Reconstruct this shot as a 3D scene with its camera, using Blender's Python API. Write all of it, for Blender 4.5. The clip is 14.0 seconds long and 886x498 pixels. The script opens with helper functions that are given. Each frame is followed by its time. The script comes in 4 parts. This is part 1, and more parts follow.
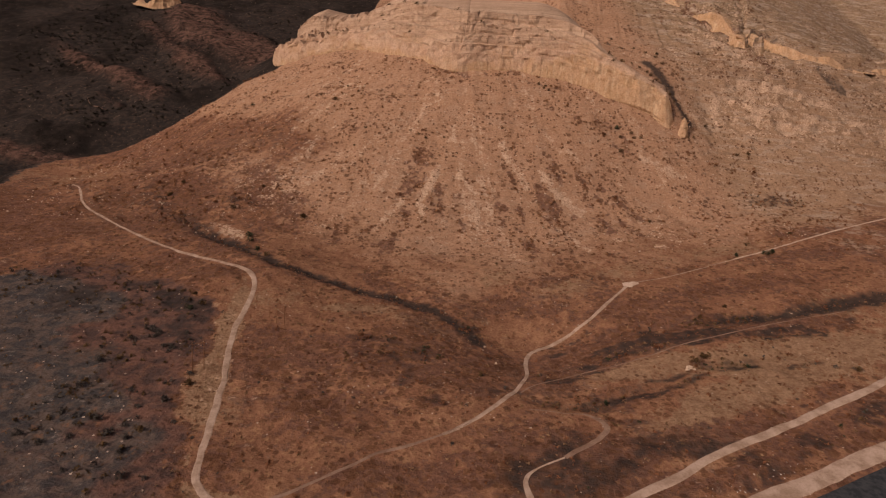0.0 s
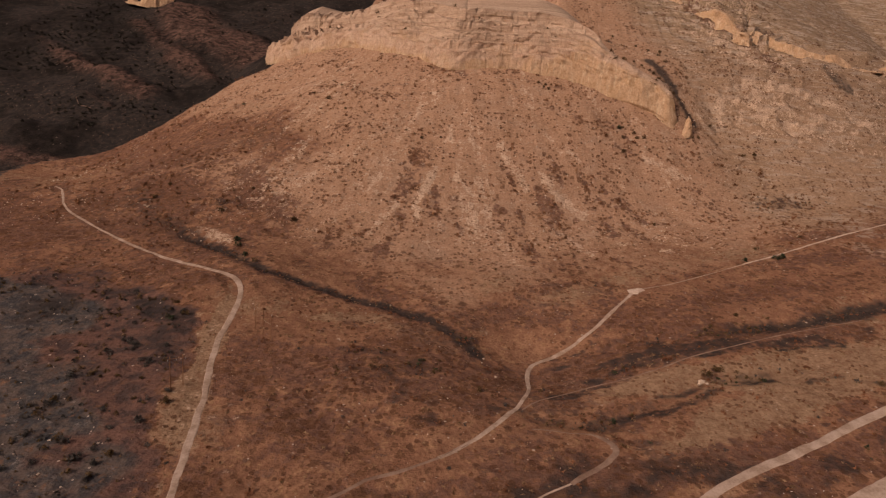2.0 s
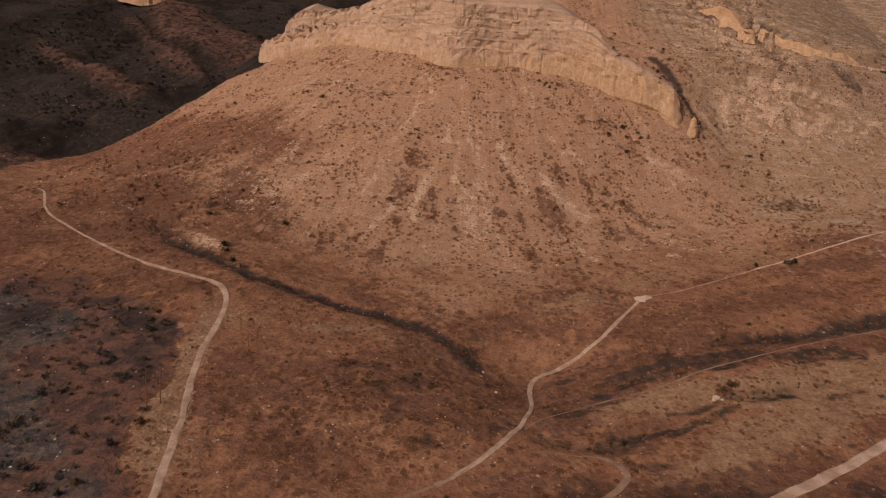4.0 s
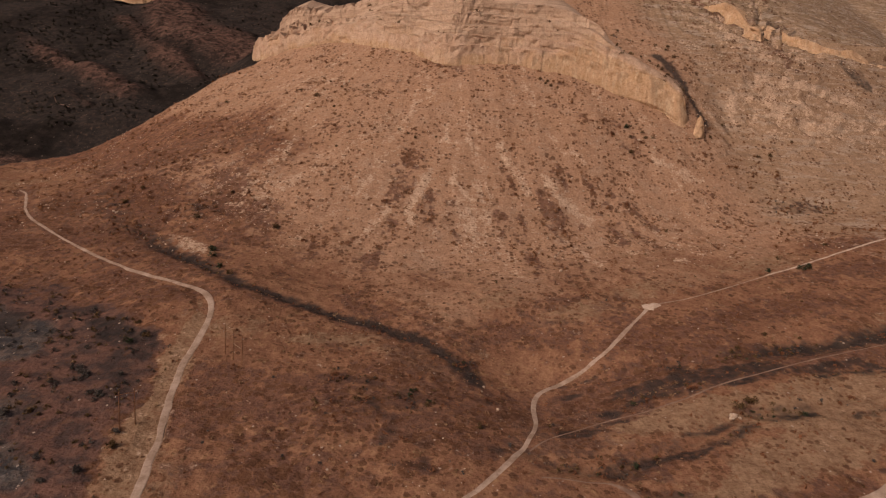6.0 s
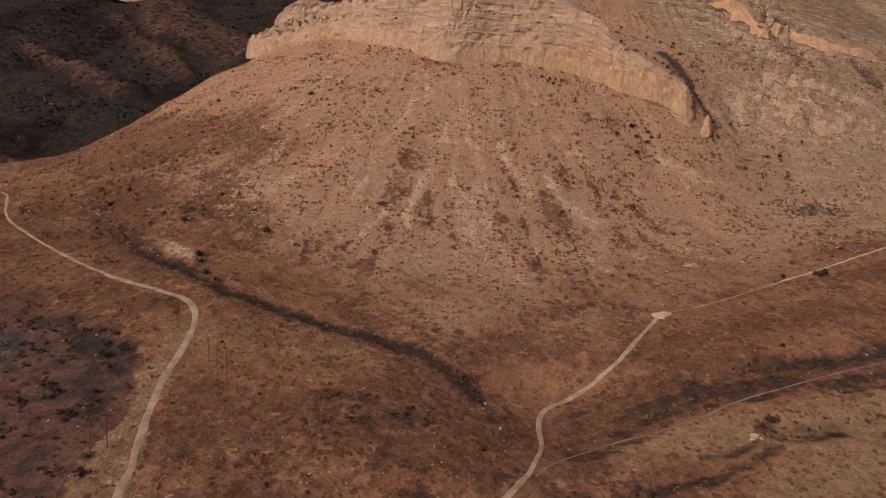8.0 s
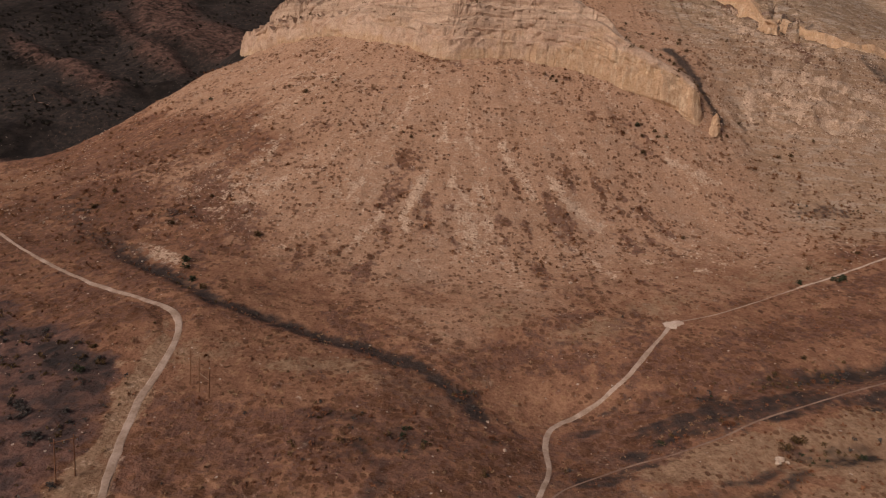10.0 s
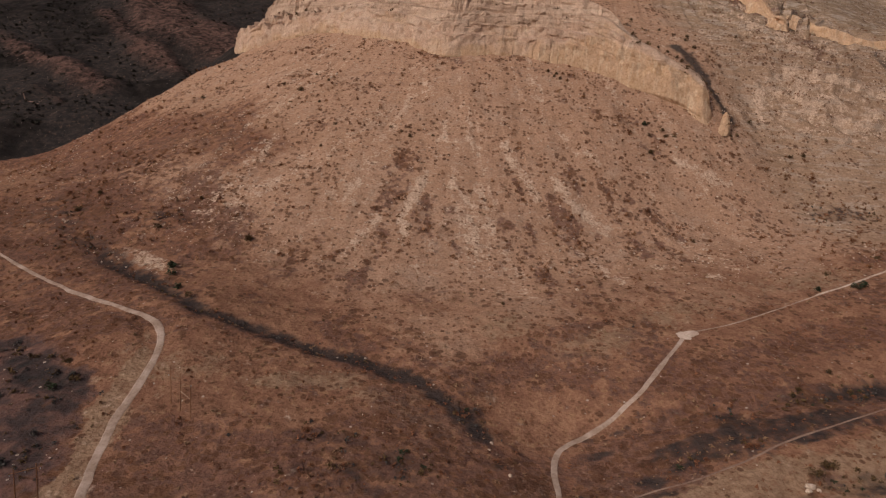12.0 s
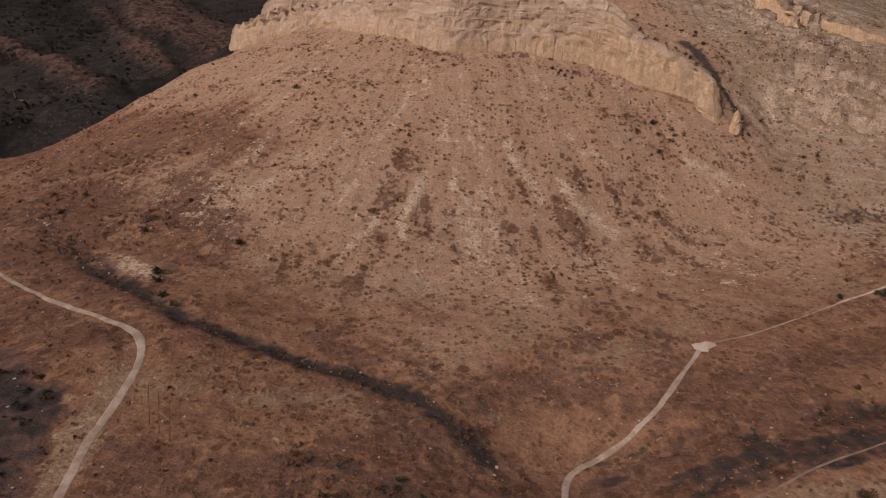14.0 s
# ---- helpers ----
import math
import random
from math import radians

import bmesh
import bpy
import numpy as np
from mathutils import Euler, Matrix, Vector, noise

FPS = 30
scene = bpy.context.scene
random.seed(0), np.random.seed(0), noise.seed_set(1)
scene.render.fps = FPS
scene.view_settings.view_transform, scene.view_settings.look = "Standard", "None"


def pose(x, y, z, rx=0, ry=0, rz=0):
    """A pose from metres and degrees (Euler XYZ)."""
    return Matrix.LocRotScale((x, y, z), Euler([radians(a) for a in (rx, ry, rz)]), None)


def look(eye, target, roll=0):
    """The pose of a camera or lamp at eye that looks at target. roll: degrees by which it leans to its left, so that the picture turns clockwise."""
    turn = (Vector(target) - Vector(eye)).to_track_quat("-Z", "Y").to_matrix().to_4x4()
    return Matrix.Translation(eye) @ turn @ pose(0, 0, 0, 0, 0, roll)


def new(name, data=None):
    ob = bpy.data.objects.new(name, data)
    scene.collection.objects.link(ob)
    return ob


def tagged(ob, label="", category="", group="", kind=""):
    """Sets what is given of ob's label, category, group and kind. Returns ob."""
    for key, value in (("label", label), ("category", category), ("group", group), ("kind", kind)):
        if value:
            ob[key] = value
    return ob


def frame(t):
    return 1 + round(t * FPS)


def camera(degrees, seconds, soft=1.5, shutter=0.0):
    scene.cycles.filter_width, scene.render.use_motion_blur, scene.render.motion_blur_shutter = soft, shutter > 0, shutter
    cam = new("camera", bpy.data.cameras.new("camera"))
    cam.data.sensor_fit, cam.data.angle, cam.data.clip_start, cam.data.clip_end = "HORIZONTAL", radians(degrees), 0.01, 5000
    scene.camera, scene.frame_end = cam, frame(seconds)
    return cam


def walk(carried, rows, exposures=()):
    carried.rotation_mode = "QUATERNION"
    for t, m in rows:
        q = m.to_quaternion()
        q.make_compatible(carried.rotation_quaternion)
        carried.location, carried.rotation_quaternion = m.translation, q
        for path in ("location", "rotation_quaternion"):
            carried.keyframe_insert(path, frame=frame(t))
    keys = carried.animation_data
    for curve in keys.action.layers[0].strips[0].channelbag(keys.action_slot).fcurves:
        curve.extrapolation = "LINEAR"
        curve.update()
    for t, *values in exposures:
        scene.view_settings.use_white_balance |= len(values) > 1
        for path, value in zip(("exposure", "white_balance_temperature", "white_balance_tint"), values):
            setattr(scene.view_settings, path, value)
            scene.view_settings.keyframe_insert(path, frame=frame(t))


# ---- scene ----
# ---------------------------------------------------------------- camera
cam = camera(73.7, 14.0, soft=1.25)
PATH = [
    (0, (-0.38, -58.51, 100.67), (-4.63, 335.17, 29.93), 4.042),
    (2, (-0.12, -41.57, 100.48), (-2.83, 352.2, 30.24), 4.031),
    (4, (0.02, -24.82, 100.29), (-1.42, 369.04, 30.44), 4.019),
    (6, (0.04, -8.23, 100.1), (-0.38, 385.68, 30.54), 4.006),
    (8, (-0.07, 8.19, 99.9), (0.28, 402.12, 30.52), 3.994),
    (10, (-0.3, 24.43, 99.7), (0.57, 418.38, 30.39), 3.981),
    (12, (-0.66, 40.5, 99.51), (0.47, 434.44, 30.15), 3.968),
    (14, (-1.14, 56.4, 99.3), (0.0, 450.32, 29.81), 3.955),
]
walk(cam, [(t, look(eye, target, roll)) for t, eye, target, roll in PATH], exposures=[(0, -0.78, 6750, 19), (7, -0.76, 6450, 15), (14, -0.75, 5550, 7)])

# ---------------------------------------------------------------- light
SUN_UP, SUN_ROUND = 35.0, 230.0  # elevation; compass bearing from +y, clockwise
world = bpy.data.worlds.new("world")
scene.world = world
world.use_nodes = True
wt = world.node_tree
wt.nodes.clear()
sky = wt.nodes.new("ShaderNodeTexSky")
sky.sky_type = "NISHITA"
sky.sun_disc = False
sky.sun_elevation = radians(SUN_UP)
sky.sun_rotation = radians(SUN_ROUND)
sky.dust_density = 8.0
sky.air_density = 0.6
sky.ozone_density = 0.3
back = wt.nodes.new("ShaderNodeBackground")
back.inputs["Strength"].default_value = 0.10
wout = wt.nodes.new("ShaderNodeOutputWorld")
wt.links.new(sky.outputs[0], back.inputs[0])
wt.links.new(back.outputs[0], wout.inputs[0])
sun_data = bpy.data.lights.new("sun", "SUN")
sun_data.energy = 3.0
sun_data.angle = radians(9.0)
sun_data.color = (1.0, 0.84, 0.68)
sun = new("sun", sun_data)
a, b = radians(SUN_ROUND), radians(SUN_UP)
way = Vector((math.sin(a) * math.cos(b), math.cos(a) * math.cos(b), math.sin(b)))
sun.matrix_world = look(way * 900, (0, 0, 0))
# ---------------------------------------------------------------- relief
def hash2(ix, iy, seed):
    h = (ix.astype(np.int64) * 374761393 + iy.astype(np.int64) * 668265263 + seed * 974711) & 0x7FFFFFFF
    h = ((h ^ (h >> 13)) * 1274126177) & 0x7FFFFFFF
    return ((h ^ (h >> 16)) & 0xFFFF) / 65535.0


def vnoise(x, y, seed=0):
    """Smooth value noise in -1..1, one cell a metre."""
    x, y = np.asarray(x, float), np.asarray(y, float)
    ix, iy = np.floor(x), np.floor(y)
    fx, fy = x - ix, y - iy
    ix, iy = ix.astype(np.int64), iy.astype(np.int64)
    sx, sy = fx * fx * fx * (fx * (fx * 6 - 15) + 10), fy * fy * fy * (fy * (fy * 6 - 15) + 10)
    lo = hash2(ix, iy, seed) * (1 - sx) + hash2(ix + 1, iy, seed) * sx
    hi = hash2(ix, iy + 1, seed) * (1 - sx) + hash2(ix + 1, iy + 1, seed) * sx
    return (lo * (1 - sy) + hi * sy) * 2 - 1


def fbm(x, y, size, seed=0, octaves=4):
    total, gain = 0.0, 1.0
    for k in range(octaves):
        total = total + gain * vnoise(x / size * 2 ** k + 17.3 * k, y / size * 2 ** k - 9.1 * k, seed + k)
        gain *= 0.5
    return total


def soft_max(p, q, k):
    h = np.clip(0.5 + 0.5 * (p - q) / k, 0, 1)
    return q * (1 - h) + p * h + k * h * (1 - h)


def soft_min(p, q, k):
    return -soft_max(-p, -q, k)


def smooth(lo, hi, v):
    h = np.clip((v - lo) / (hi - lo), 0, 1)
    return h * h * (3 - 2 * h)


def near_line(x, y, line):
    """Distance from a polyline, signed (left of it is positive), and the share of its length passed."""
    x, y = np.asarray(x, float), np.asarray(y, float)
    best = np.full(x.shape, 1e9)
    share, side = np.zeros(x.shape), np.ones(x.shape)
    pts = np.array(line, float)
    seg = np.hypot(*(pts[1:] - pts[:-1]).T)
    run = np.concatenate([[0], np.cumsum(seg)])
    for k in range(len(pts) - 1):
        (ax, ay), (bx, by) = pts[k], pts[k + 1]
        dx, dy = bx - ax, by - ay
        h = np.clip(((x - ax) * dx + (y - ay) * dy) / (dx * dx + dy * dy), 0, 1)
        d = np.hypot(x - ax - h * dx, y - ay - h * dy)
        m = d < best
        best = np.where(m, d, best)
        share = np.where(m, (run[k] + h * seg[k]) / run[-1], share)
        side = np.where(m, np.sign(dx * (y - ay) - dy * (x - ax)), side)
    return best, side, share


def valley(x, y):
    u, v = np.clip(x, -330, 330) / 100, (soft_min(y, 430.0, 60.0) - 250) / 100
    v = np.maximum(v, -2.2)
    return 10.95 + 3.86 * u + 18.77 * v + 1.49 * u * u + 0.39 * u * v + 0.4 * v * v


def talus(x, y):
    u, v = x / 100, (y - 400) / 100
    return 63.56 - 7.88 * u + 83.0 * v - 6.02 * u * u + 17.0 * u * v + 0.88 * v * v


def hill_right(x, y):
    u, v = np.minimum(x - 250, 330) / 100, (y - 550) / 100
    z = 180.9 - 8.2 * u + 93.3 * v - 4.2 * u * u - 7.0 * u * v - 8.9 * v * v
    z = np.where(v > 1.6, 180.9 - 8.2 * u + 93.3 * 1.6 - 4.2 * u * u - 11.2 * u - 22.8 + 66 * (v - 1.6), z)
    return soft_min(z - 1.3 * np.maximum(0, 100 - x), 560.0 + 0 * x, 60.0)


def hill_back(x, y):
    u, v = (x + 450) / 100, (y - 800) / 100
    return soft_min(158.0 + 1.5 * u + 47 * v, 620.0 + 0 * x, 60.0)


def base_relief(x, y):
    """The large forms, without the small bumps."""
    x, y = np.asarray(x, float), np.asarray(y, float)
    z = soft_max(valley(x, y), soft_min(talus(x, y), 205.0 + 0 * x, 20.0), 26.0)
    z = soft_max(z, hill_right(x, y), 22.0)
    z = soft_max(z, hill_back(x, y), 25.0)
    return z


ROAD_LEFT = [(-312, 420), (-300, 410), (-292.6, 399.8), (-266.4, 364.6), (-221.4, 331.7), (-187.4, 312.5), (-149.6, 292.4), (-122, 276.6), (-111, 267),
             (-105.6, 253), (-103.3, 232.2), (-102.6, 218), (-97.5, 196.5), (-91.5, 175), (-84.8, 144.4), (-80, 123.9), (-76, 115), (-66, 109), (-45, 104), (-20, 96)]
ROAD_MIDDLE = [(108, 290), (96.5, 274.5), (80.5, 256), (69, 246.3), (55, 238), (45, 230), (41, 219), (40, 203), (32.5, 185.2), (21.5, 167.5),
               (12.2, 157.1), (1.5, 148.7)]
ROAD_TAIL = [(12.2, 157.1), (1.5, 148.7), (-10.7, 141.4), (-21.4, 136.6), (-29.2, 129.7), (-39.2, 122.1), (-50, 113.6), (-62, 108)]
ROAD_RIGHT = [(300, 246), (193.1, 188.8), (162.8, 173.1), (131.9, 156.9), (105, 143.7), (84, 130.2), (65.8, 120), (30, 98), (-20, 66)]
ROAD_SIDE = [(37, 168.3), (44, 168.4), (51, 167.2), (59, 166), (65, 160.5), (65, 154.5), (57, 146.5), (50, 141.3), (46.5, 138.9)]
ROAD_HOOK = [(46.5, 138.9), (35.7, 132.4), (31.6, 126.7), (32.3, 118.5), (36, 108)]
FOOT_RIGHT = [(113.7, 293.2), (132.8, 299.9), (158.8, 312.6), (191.4, 329.4), (212.9, 339.7), (240.9, 354), (279.2, 372.2), (330, 392)]
FOOT_MIDDLE = [(35.3, 184.9), (44.7, 194.2), (56, 201), (68, 206), (82.8, 209), (99.5, 214), (115.5, 221.2), (135.3, 228.5), (151.9, 234.7), (185, 246), (215, 254)]
FOOT_WIDE = [(186, 326.5), (191.4, 329.4), (212.9, 339.7), (240.9, 354), (279.2, 372.2), (330, 392)]
HIGHWAY = [(30, 71), (84, 96), (133.7, 119.1), (157.7, 130.1), (232, 163), (332, 203), (522, 270)]
SHOULDER = [(24, 80), (80, 106.5), (129, 129), (153, 140), (190, 157), (240, 178.5), (330, 214)]
GULLY = [(-236, 398), (-220, 375), (-200, 354), (-173, 337), (-147, 320), (-120.5, 299.5), (-101, 284.5), (-85, 281.5), (-60, 276), (-33, 268),
         (-18, 261), (-5, 252.8), (5, 245.5), (12, 238.5), (18, 231)]
WASH = [(36, 234), (63, 239), (85, 240), (110, 241), (142, 247.5), (186, 254), (221, 262), (250, 270), (330, 292)]
HEDGE = [(20, 196), (44, 176), (66, 172), (88, 185), (107, 197), (119, 203), (140, 205), (166, 213)]
LEDGE = [(222, 668), (241, 647), (268, 629), (286, 607), (297, 600), (300, 618), (316, 612), (332, 592), (357, 583), (394, 580), (450, 590), (520, 600)]
FAR_PATH = [(-492, 735), (-482, 725), (-470, 718), (-458, 712)]
# the crest that hides the canyon on the far side
CREST = [(-205, 640), (-262, 590), (-320, 575), (-374, 555), (-398, 530), (-394, 480), (-372, 425), (-345, 365), (-335, 240)]
TRACKS = [(ROAD_LEFT, 2.6), (ROAD_MIDDLE, 1.9), (ROAD_TAIL, 1.2), (ROAD_HOOK, 1.7), (FOOT_WIDE, 1.0), (ROAD_RIGHT, 3.0), (ROAD_SIDE, 1.7), (FOOT_RIGHT, 0.8), (FOOT_MIDDLE, 0.7), (HIGHWAY, 6.5), (SHOULDER, 5.0)]


def hump(x, y, cx, cy, r, h):
    return h * np.exp(-((x - cx) ** 2 + (y - cy) ** 2) / (r * r))


def forms(x, y):
    z = base_relief(x, y)
    z = z + hump(x, y, 48, 228, 42, -11) + hump(x, y, -115, 278, 45, 8) + hump(x, y, 240, 505, 38, -12)
    d, side, share = near_line(x, y, CREST)
    lift = 9.0 * smooth(0.0, 0.1, share) * smooth(0.62, 0.40, share)
    z = z + lift * np.exp(-(d / 32.0) ** 2) * (side > 0) + (side < 0) * (lift * np.exp(-(d / 32.0) ** 2) - 16.0 * smooth(2, 45, d) * smooth(150, 60, d) * smooth(0.0, 0.12, share) * smooth(0.85, 0.7, share))
    # the hill steps up behind its rock band
    d, side, share = near_line(x, y, LEDGE)
    z = z + 13.0 * smooth(2.0, 7.0, d * side) * smooth(150, 60, d) * smooth(0.0, 0.05, share) * smooth(1.0, 0.95, share) * (x > 190)
    return z


def fan(x, y):
    """Runs across the debris slope along lines that spread downhill."""
    return x / (1 + 0.006 * np.clip(515 - y, -60, 200))


RAVINES = [([(-950, 1240), (-866, 1157), (-705, 1002), (-549, 899), (-451, 841), (-351, 772), (-290, 720)], 30), ([(-880, 1080), (-791, 987), (-616, 828), (-497, 716), (-405, 656)], 34),
           ([(-691, 1150), (-577, 1009), (-478, 897)], 26), ([(-560, 700), (-450, 680), (-380, 690), (-320, 740)], 30)]
SPURS = [([(-760, 1040), (-704, 987), (-576, 857), (-512, 832), (-417, 773)], 26), ([(-589, 1060), (-490, 935), (-404, 856), (-367, 826)], 34), ([(-538, 1140), (-458, 1014), (-368, 955), (-320, 922)], 60),
         ([(-520, 600), (-441, 592), (-405, 594)], 24), ([(-497, 742), (-440, 720)], 9)]


def ravines(x, y):
    """The hill behind is cut by ravines that run down to the right: 0 in their beds, 1 on the reddish spurs."""
    w = 16 * fbm(x, y, 60, 23, 3)
    up = 0.22 + 0 * x
    for line, half in SPURS:
        up = np.maximum(up, np.exp(-((near_line(x, y, line)[0] + 0.5 * w) / half) ** 2))
    for line, half in RAVINES:
        up = up * (1 - np.exp(-((near_line(x, y, line)[0] + 0.5 * w) / half) ** 2))
    return up


def terraces(x, y, z):
    """Ledges of the far hill: how far the ground rises or sinks to form them, and where their fronts are."""
    q = (z + 0.22 * x + 5.0 * fbm(x, y, 45, 29, 3)) / 11.0
    part_up = q - np.floor(q)
    where = smooth(192, 225, x) * smooth(480, 505, y) * smooth(760, 700, y) * smooth(-0.35, 0.25, fbm(x, y, 60, 37, 2) + 0.1)
    front = smooth(0.42, 0.5, part_up) * smooth(0.72, 0.62, part_up)
    tread = smooth(0.68, 0.80, part_up) + smooth(0.12, 0.0, part_up)
    return 11.0 * 0.85 * where * (smooth(0.42, 0.70, part_up) - part_up), front * where, tread * where


def height(x, y):
    """The ground everywhere: large forms, gullies, rills, ravines and bumps."""
    x, y = np.asarray(x, float), np.asarray(y, float)
    z = forms(x, y)
    wander = 1.8 * fbm(x, y, 16, 15, 2)
    d, side, share = near_line(x, y, GULLY)
    depth = 1.5 * smooth(0.05, 0.38, share) * smooth(1.0, 0.85, share)
    z = z - depth * np.exp(-((d * side + wander) / (5.4 + 1.2 * side)) ** 2)
    d, side, share = near_line(x, y, WASH)
    z = z - 2.2 * smooth(0.0, 0.1, share) * np.exp(-((d * side + wander) / 6.0) ** 2)
    d, side, share = near_line(x, y, HEDGE)
    z = z - 1.6 * smooth(0.0, 0.2, share) * np.exp(-((d * side + wander) / 5.0) ** 2)
    calm = np.ones(x.shape)
    for line, half in TRACKS:
        d = near_line(x, y, line)[0]
        calm = np.minimum(calm, smooth(half + 0.5, half + 6, d))
    slope = smooth(325, 400, y) * smooth(700, 600, y)
    # rills that run down the debris slope, fanning out from the foot of the rock
    across = fan(x, y)
    rill = fbm(across / 8.0 + 0.5 * fbm(x, y, 40, 13, 2), y / 70.0, 1.0, 11, 3)
    rough = 1.0 * fbm(x, y, 34, 3, 4) + 0.28 * fbm(x, y, 4.0, 5, 2)
    big = 4.0 * fbm(x, y, 150, 7, 3)
    far = np.clip(smooth(640, 800, y) + smooth(330, 500, np.abs(x)), 0, 1)
    ridge = ravines(x, y)
    ravine = (11.0 * ridge - 7.0 + 6 * fbm(x, y, 50, 27, 3)) * far * smooth(-240, -330, x)
    rocky = smooth(222, 236, x) * smooth(410, 385, x) * smooth(496, 506, y) * smooth(545, 535, y)
    crag = 2.2 * rocky * np.round(2.5 * vnoise(x / 7.0, y / 4.5, 187)) / 2.5 + 1.6 * fbm(x, y, 12, 27, 3) * smooth(190, 230, x) * smooth(470, 500, y) + terraces(x, y, z)[0]
    return z + calm * (rough + slope * 0.6 * rill) + ravine + big * far + crag
# ---- end relief


# ---------------------------------------------------------------- materials
class Nodes:
    """Short hand for node trees."""

    def __init__(self, name, rough=0.95):
        self.mat = bpy.data.materials.new(name)
        self.mat.use_nodes = True
        self.t = self.mat.node_tree
        self.bsdf = self.t.nodes["Principled BSDF"]
        self.bsdf.inputs["Roughness"].default_value = rough
        self.bsdf.inputs["Specular IOR Level"].default_value = 0.02
        self.geo = self.t.nodes.new("ShaderNodeNewGeometry")

    def put(self, socket, value):
        if hasattr(value, "is_output"):
            self.t.links.new(value, socket)
        else:
            socket.default_value = value

    def noise(self, size, detail=4.0, rough=0.6, stretch=(1, 1, 1), lean=0.0):
        m = self.t.nodes.new("ShaderNodeMapping")
        m.inputs["Scale"].default_value = [s / size for s in stretch]
        m.inputs["Rotation"].default_value = (0, radians(lean), 0)
        self.t.links.new(self.geo.outputs["Position"], m.inputs["Vector"])
        n = self.t.nodes.new("ShaderNodeTexNoise")
        n.inputs["Scale"].default_value = 1.0
        n.inputs["Detail"].default_value = detail
        n.inputs["Roughness"].default_value = rough
        self.t.links.new(m.outputs[0], n.inputs["Vector"])
        return n.outputs["Fac"]

    def step(self, value, lo, hi):
        n = self.t.nodes.new("ShaderNodeMapRange")
        n.interpolation_type = "SMOOTHSTEP"
        self.put(n.inputs["Value"], value)
        n.inputs["From Min"].default_value, n.inputs["From Max"].default_value = lo, hi
        return n.outputs["Result"]

    def math(self, op, p, q=0.0):
        n = self.t.nodes.new("ShaderNodeMath")
        n.operation = op
        self.put(n.inputs[0], p)
        self.put(n.inputs[1], q)
        return n.outputs[0]

    def mix(self, fac, p, q, kind="MIX"):
        n = self.t.nodes.new("ShaderNodeMix")
        n.data_type = "RGBA"
        n.blend_type = kind
        self.put(n.inputs[0], fac)
        self.put(n.inputs[6], (*p, 1) if isinstance(p, tuple) else p)
        self.put(n.inputs[7], (*q, 1) if isinstance(q, tuple) else q)
        return n.outputs[2]

    def attr(self, name):
        n = self.t.nodes.new("ShaderNodeAttribute")
        n.attribute_name = name
        s = self.t.nodes.new("ShaderNodeSeparateColor")
        self.t.links.new(n.outputs["Color"], s.inputs[0])
        return s.outputs[0], s.outputs[1], s.outputs[2]

    def done(self, color, bump=None, depth=0.1, strength=1.0):
        self.put(self.bsdf.inputs["Base Color"], color)
        if bump is not None:
            n = self.t.nodes.new("ShaderNodeBump")
            n.inputs["Distance"].default_value = depth
            n.inputs["Strength"].default_value = strength
            self.put(n.inputs["Height"], bump)
            self.t.links.new(n.outputs[0], self.bsdf.inputs["Normal"])
        return self.mat


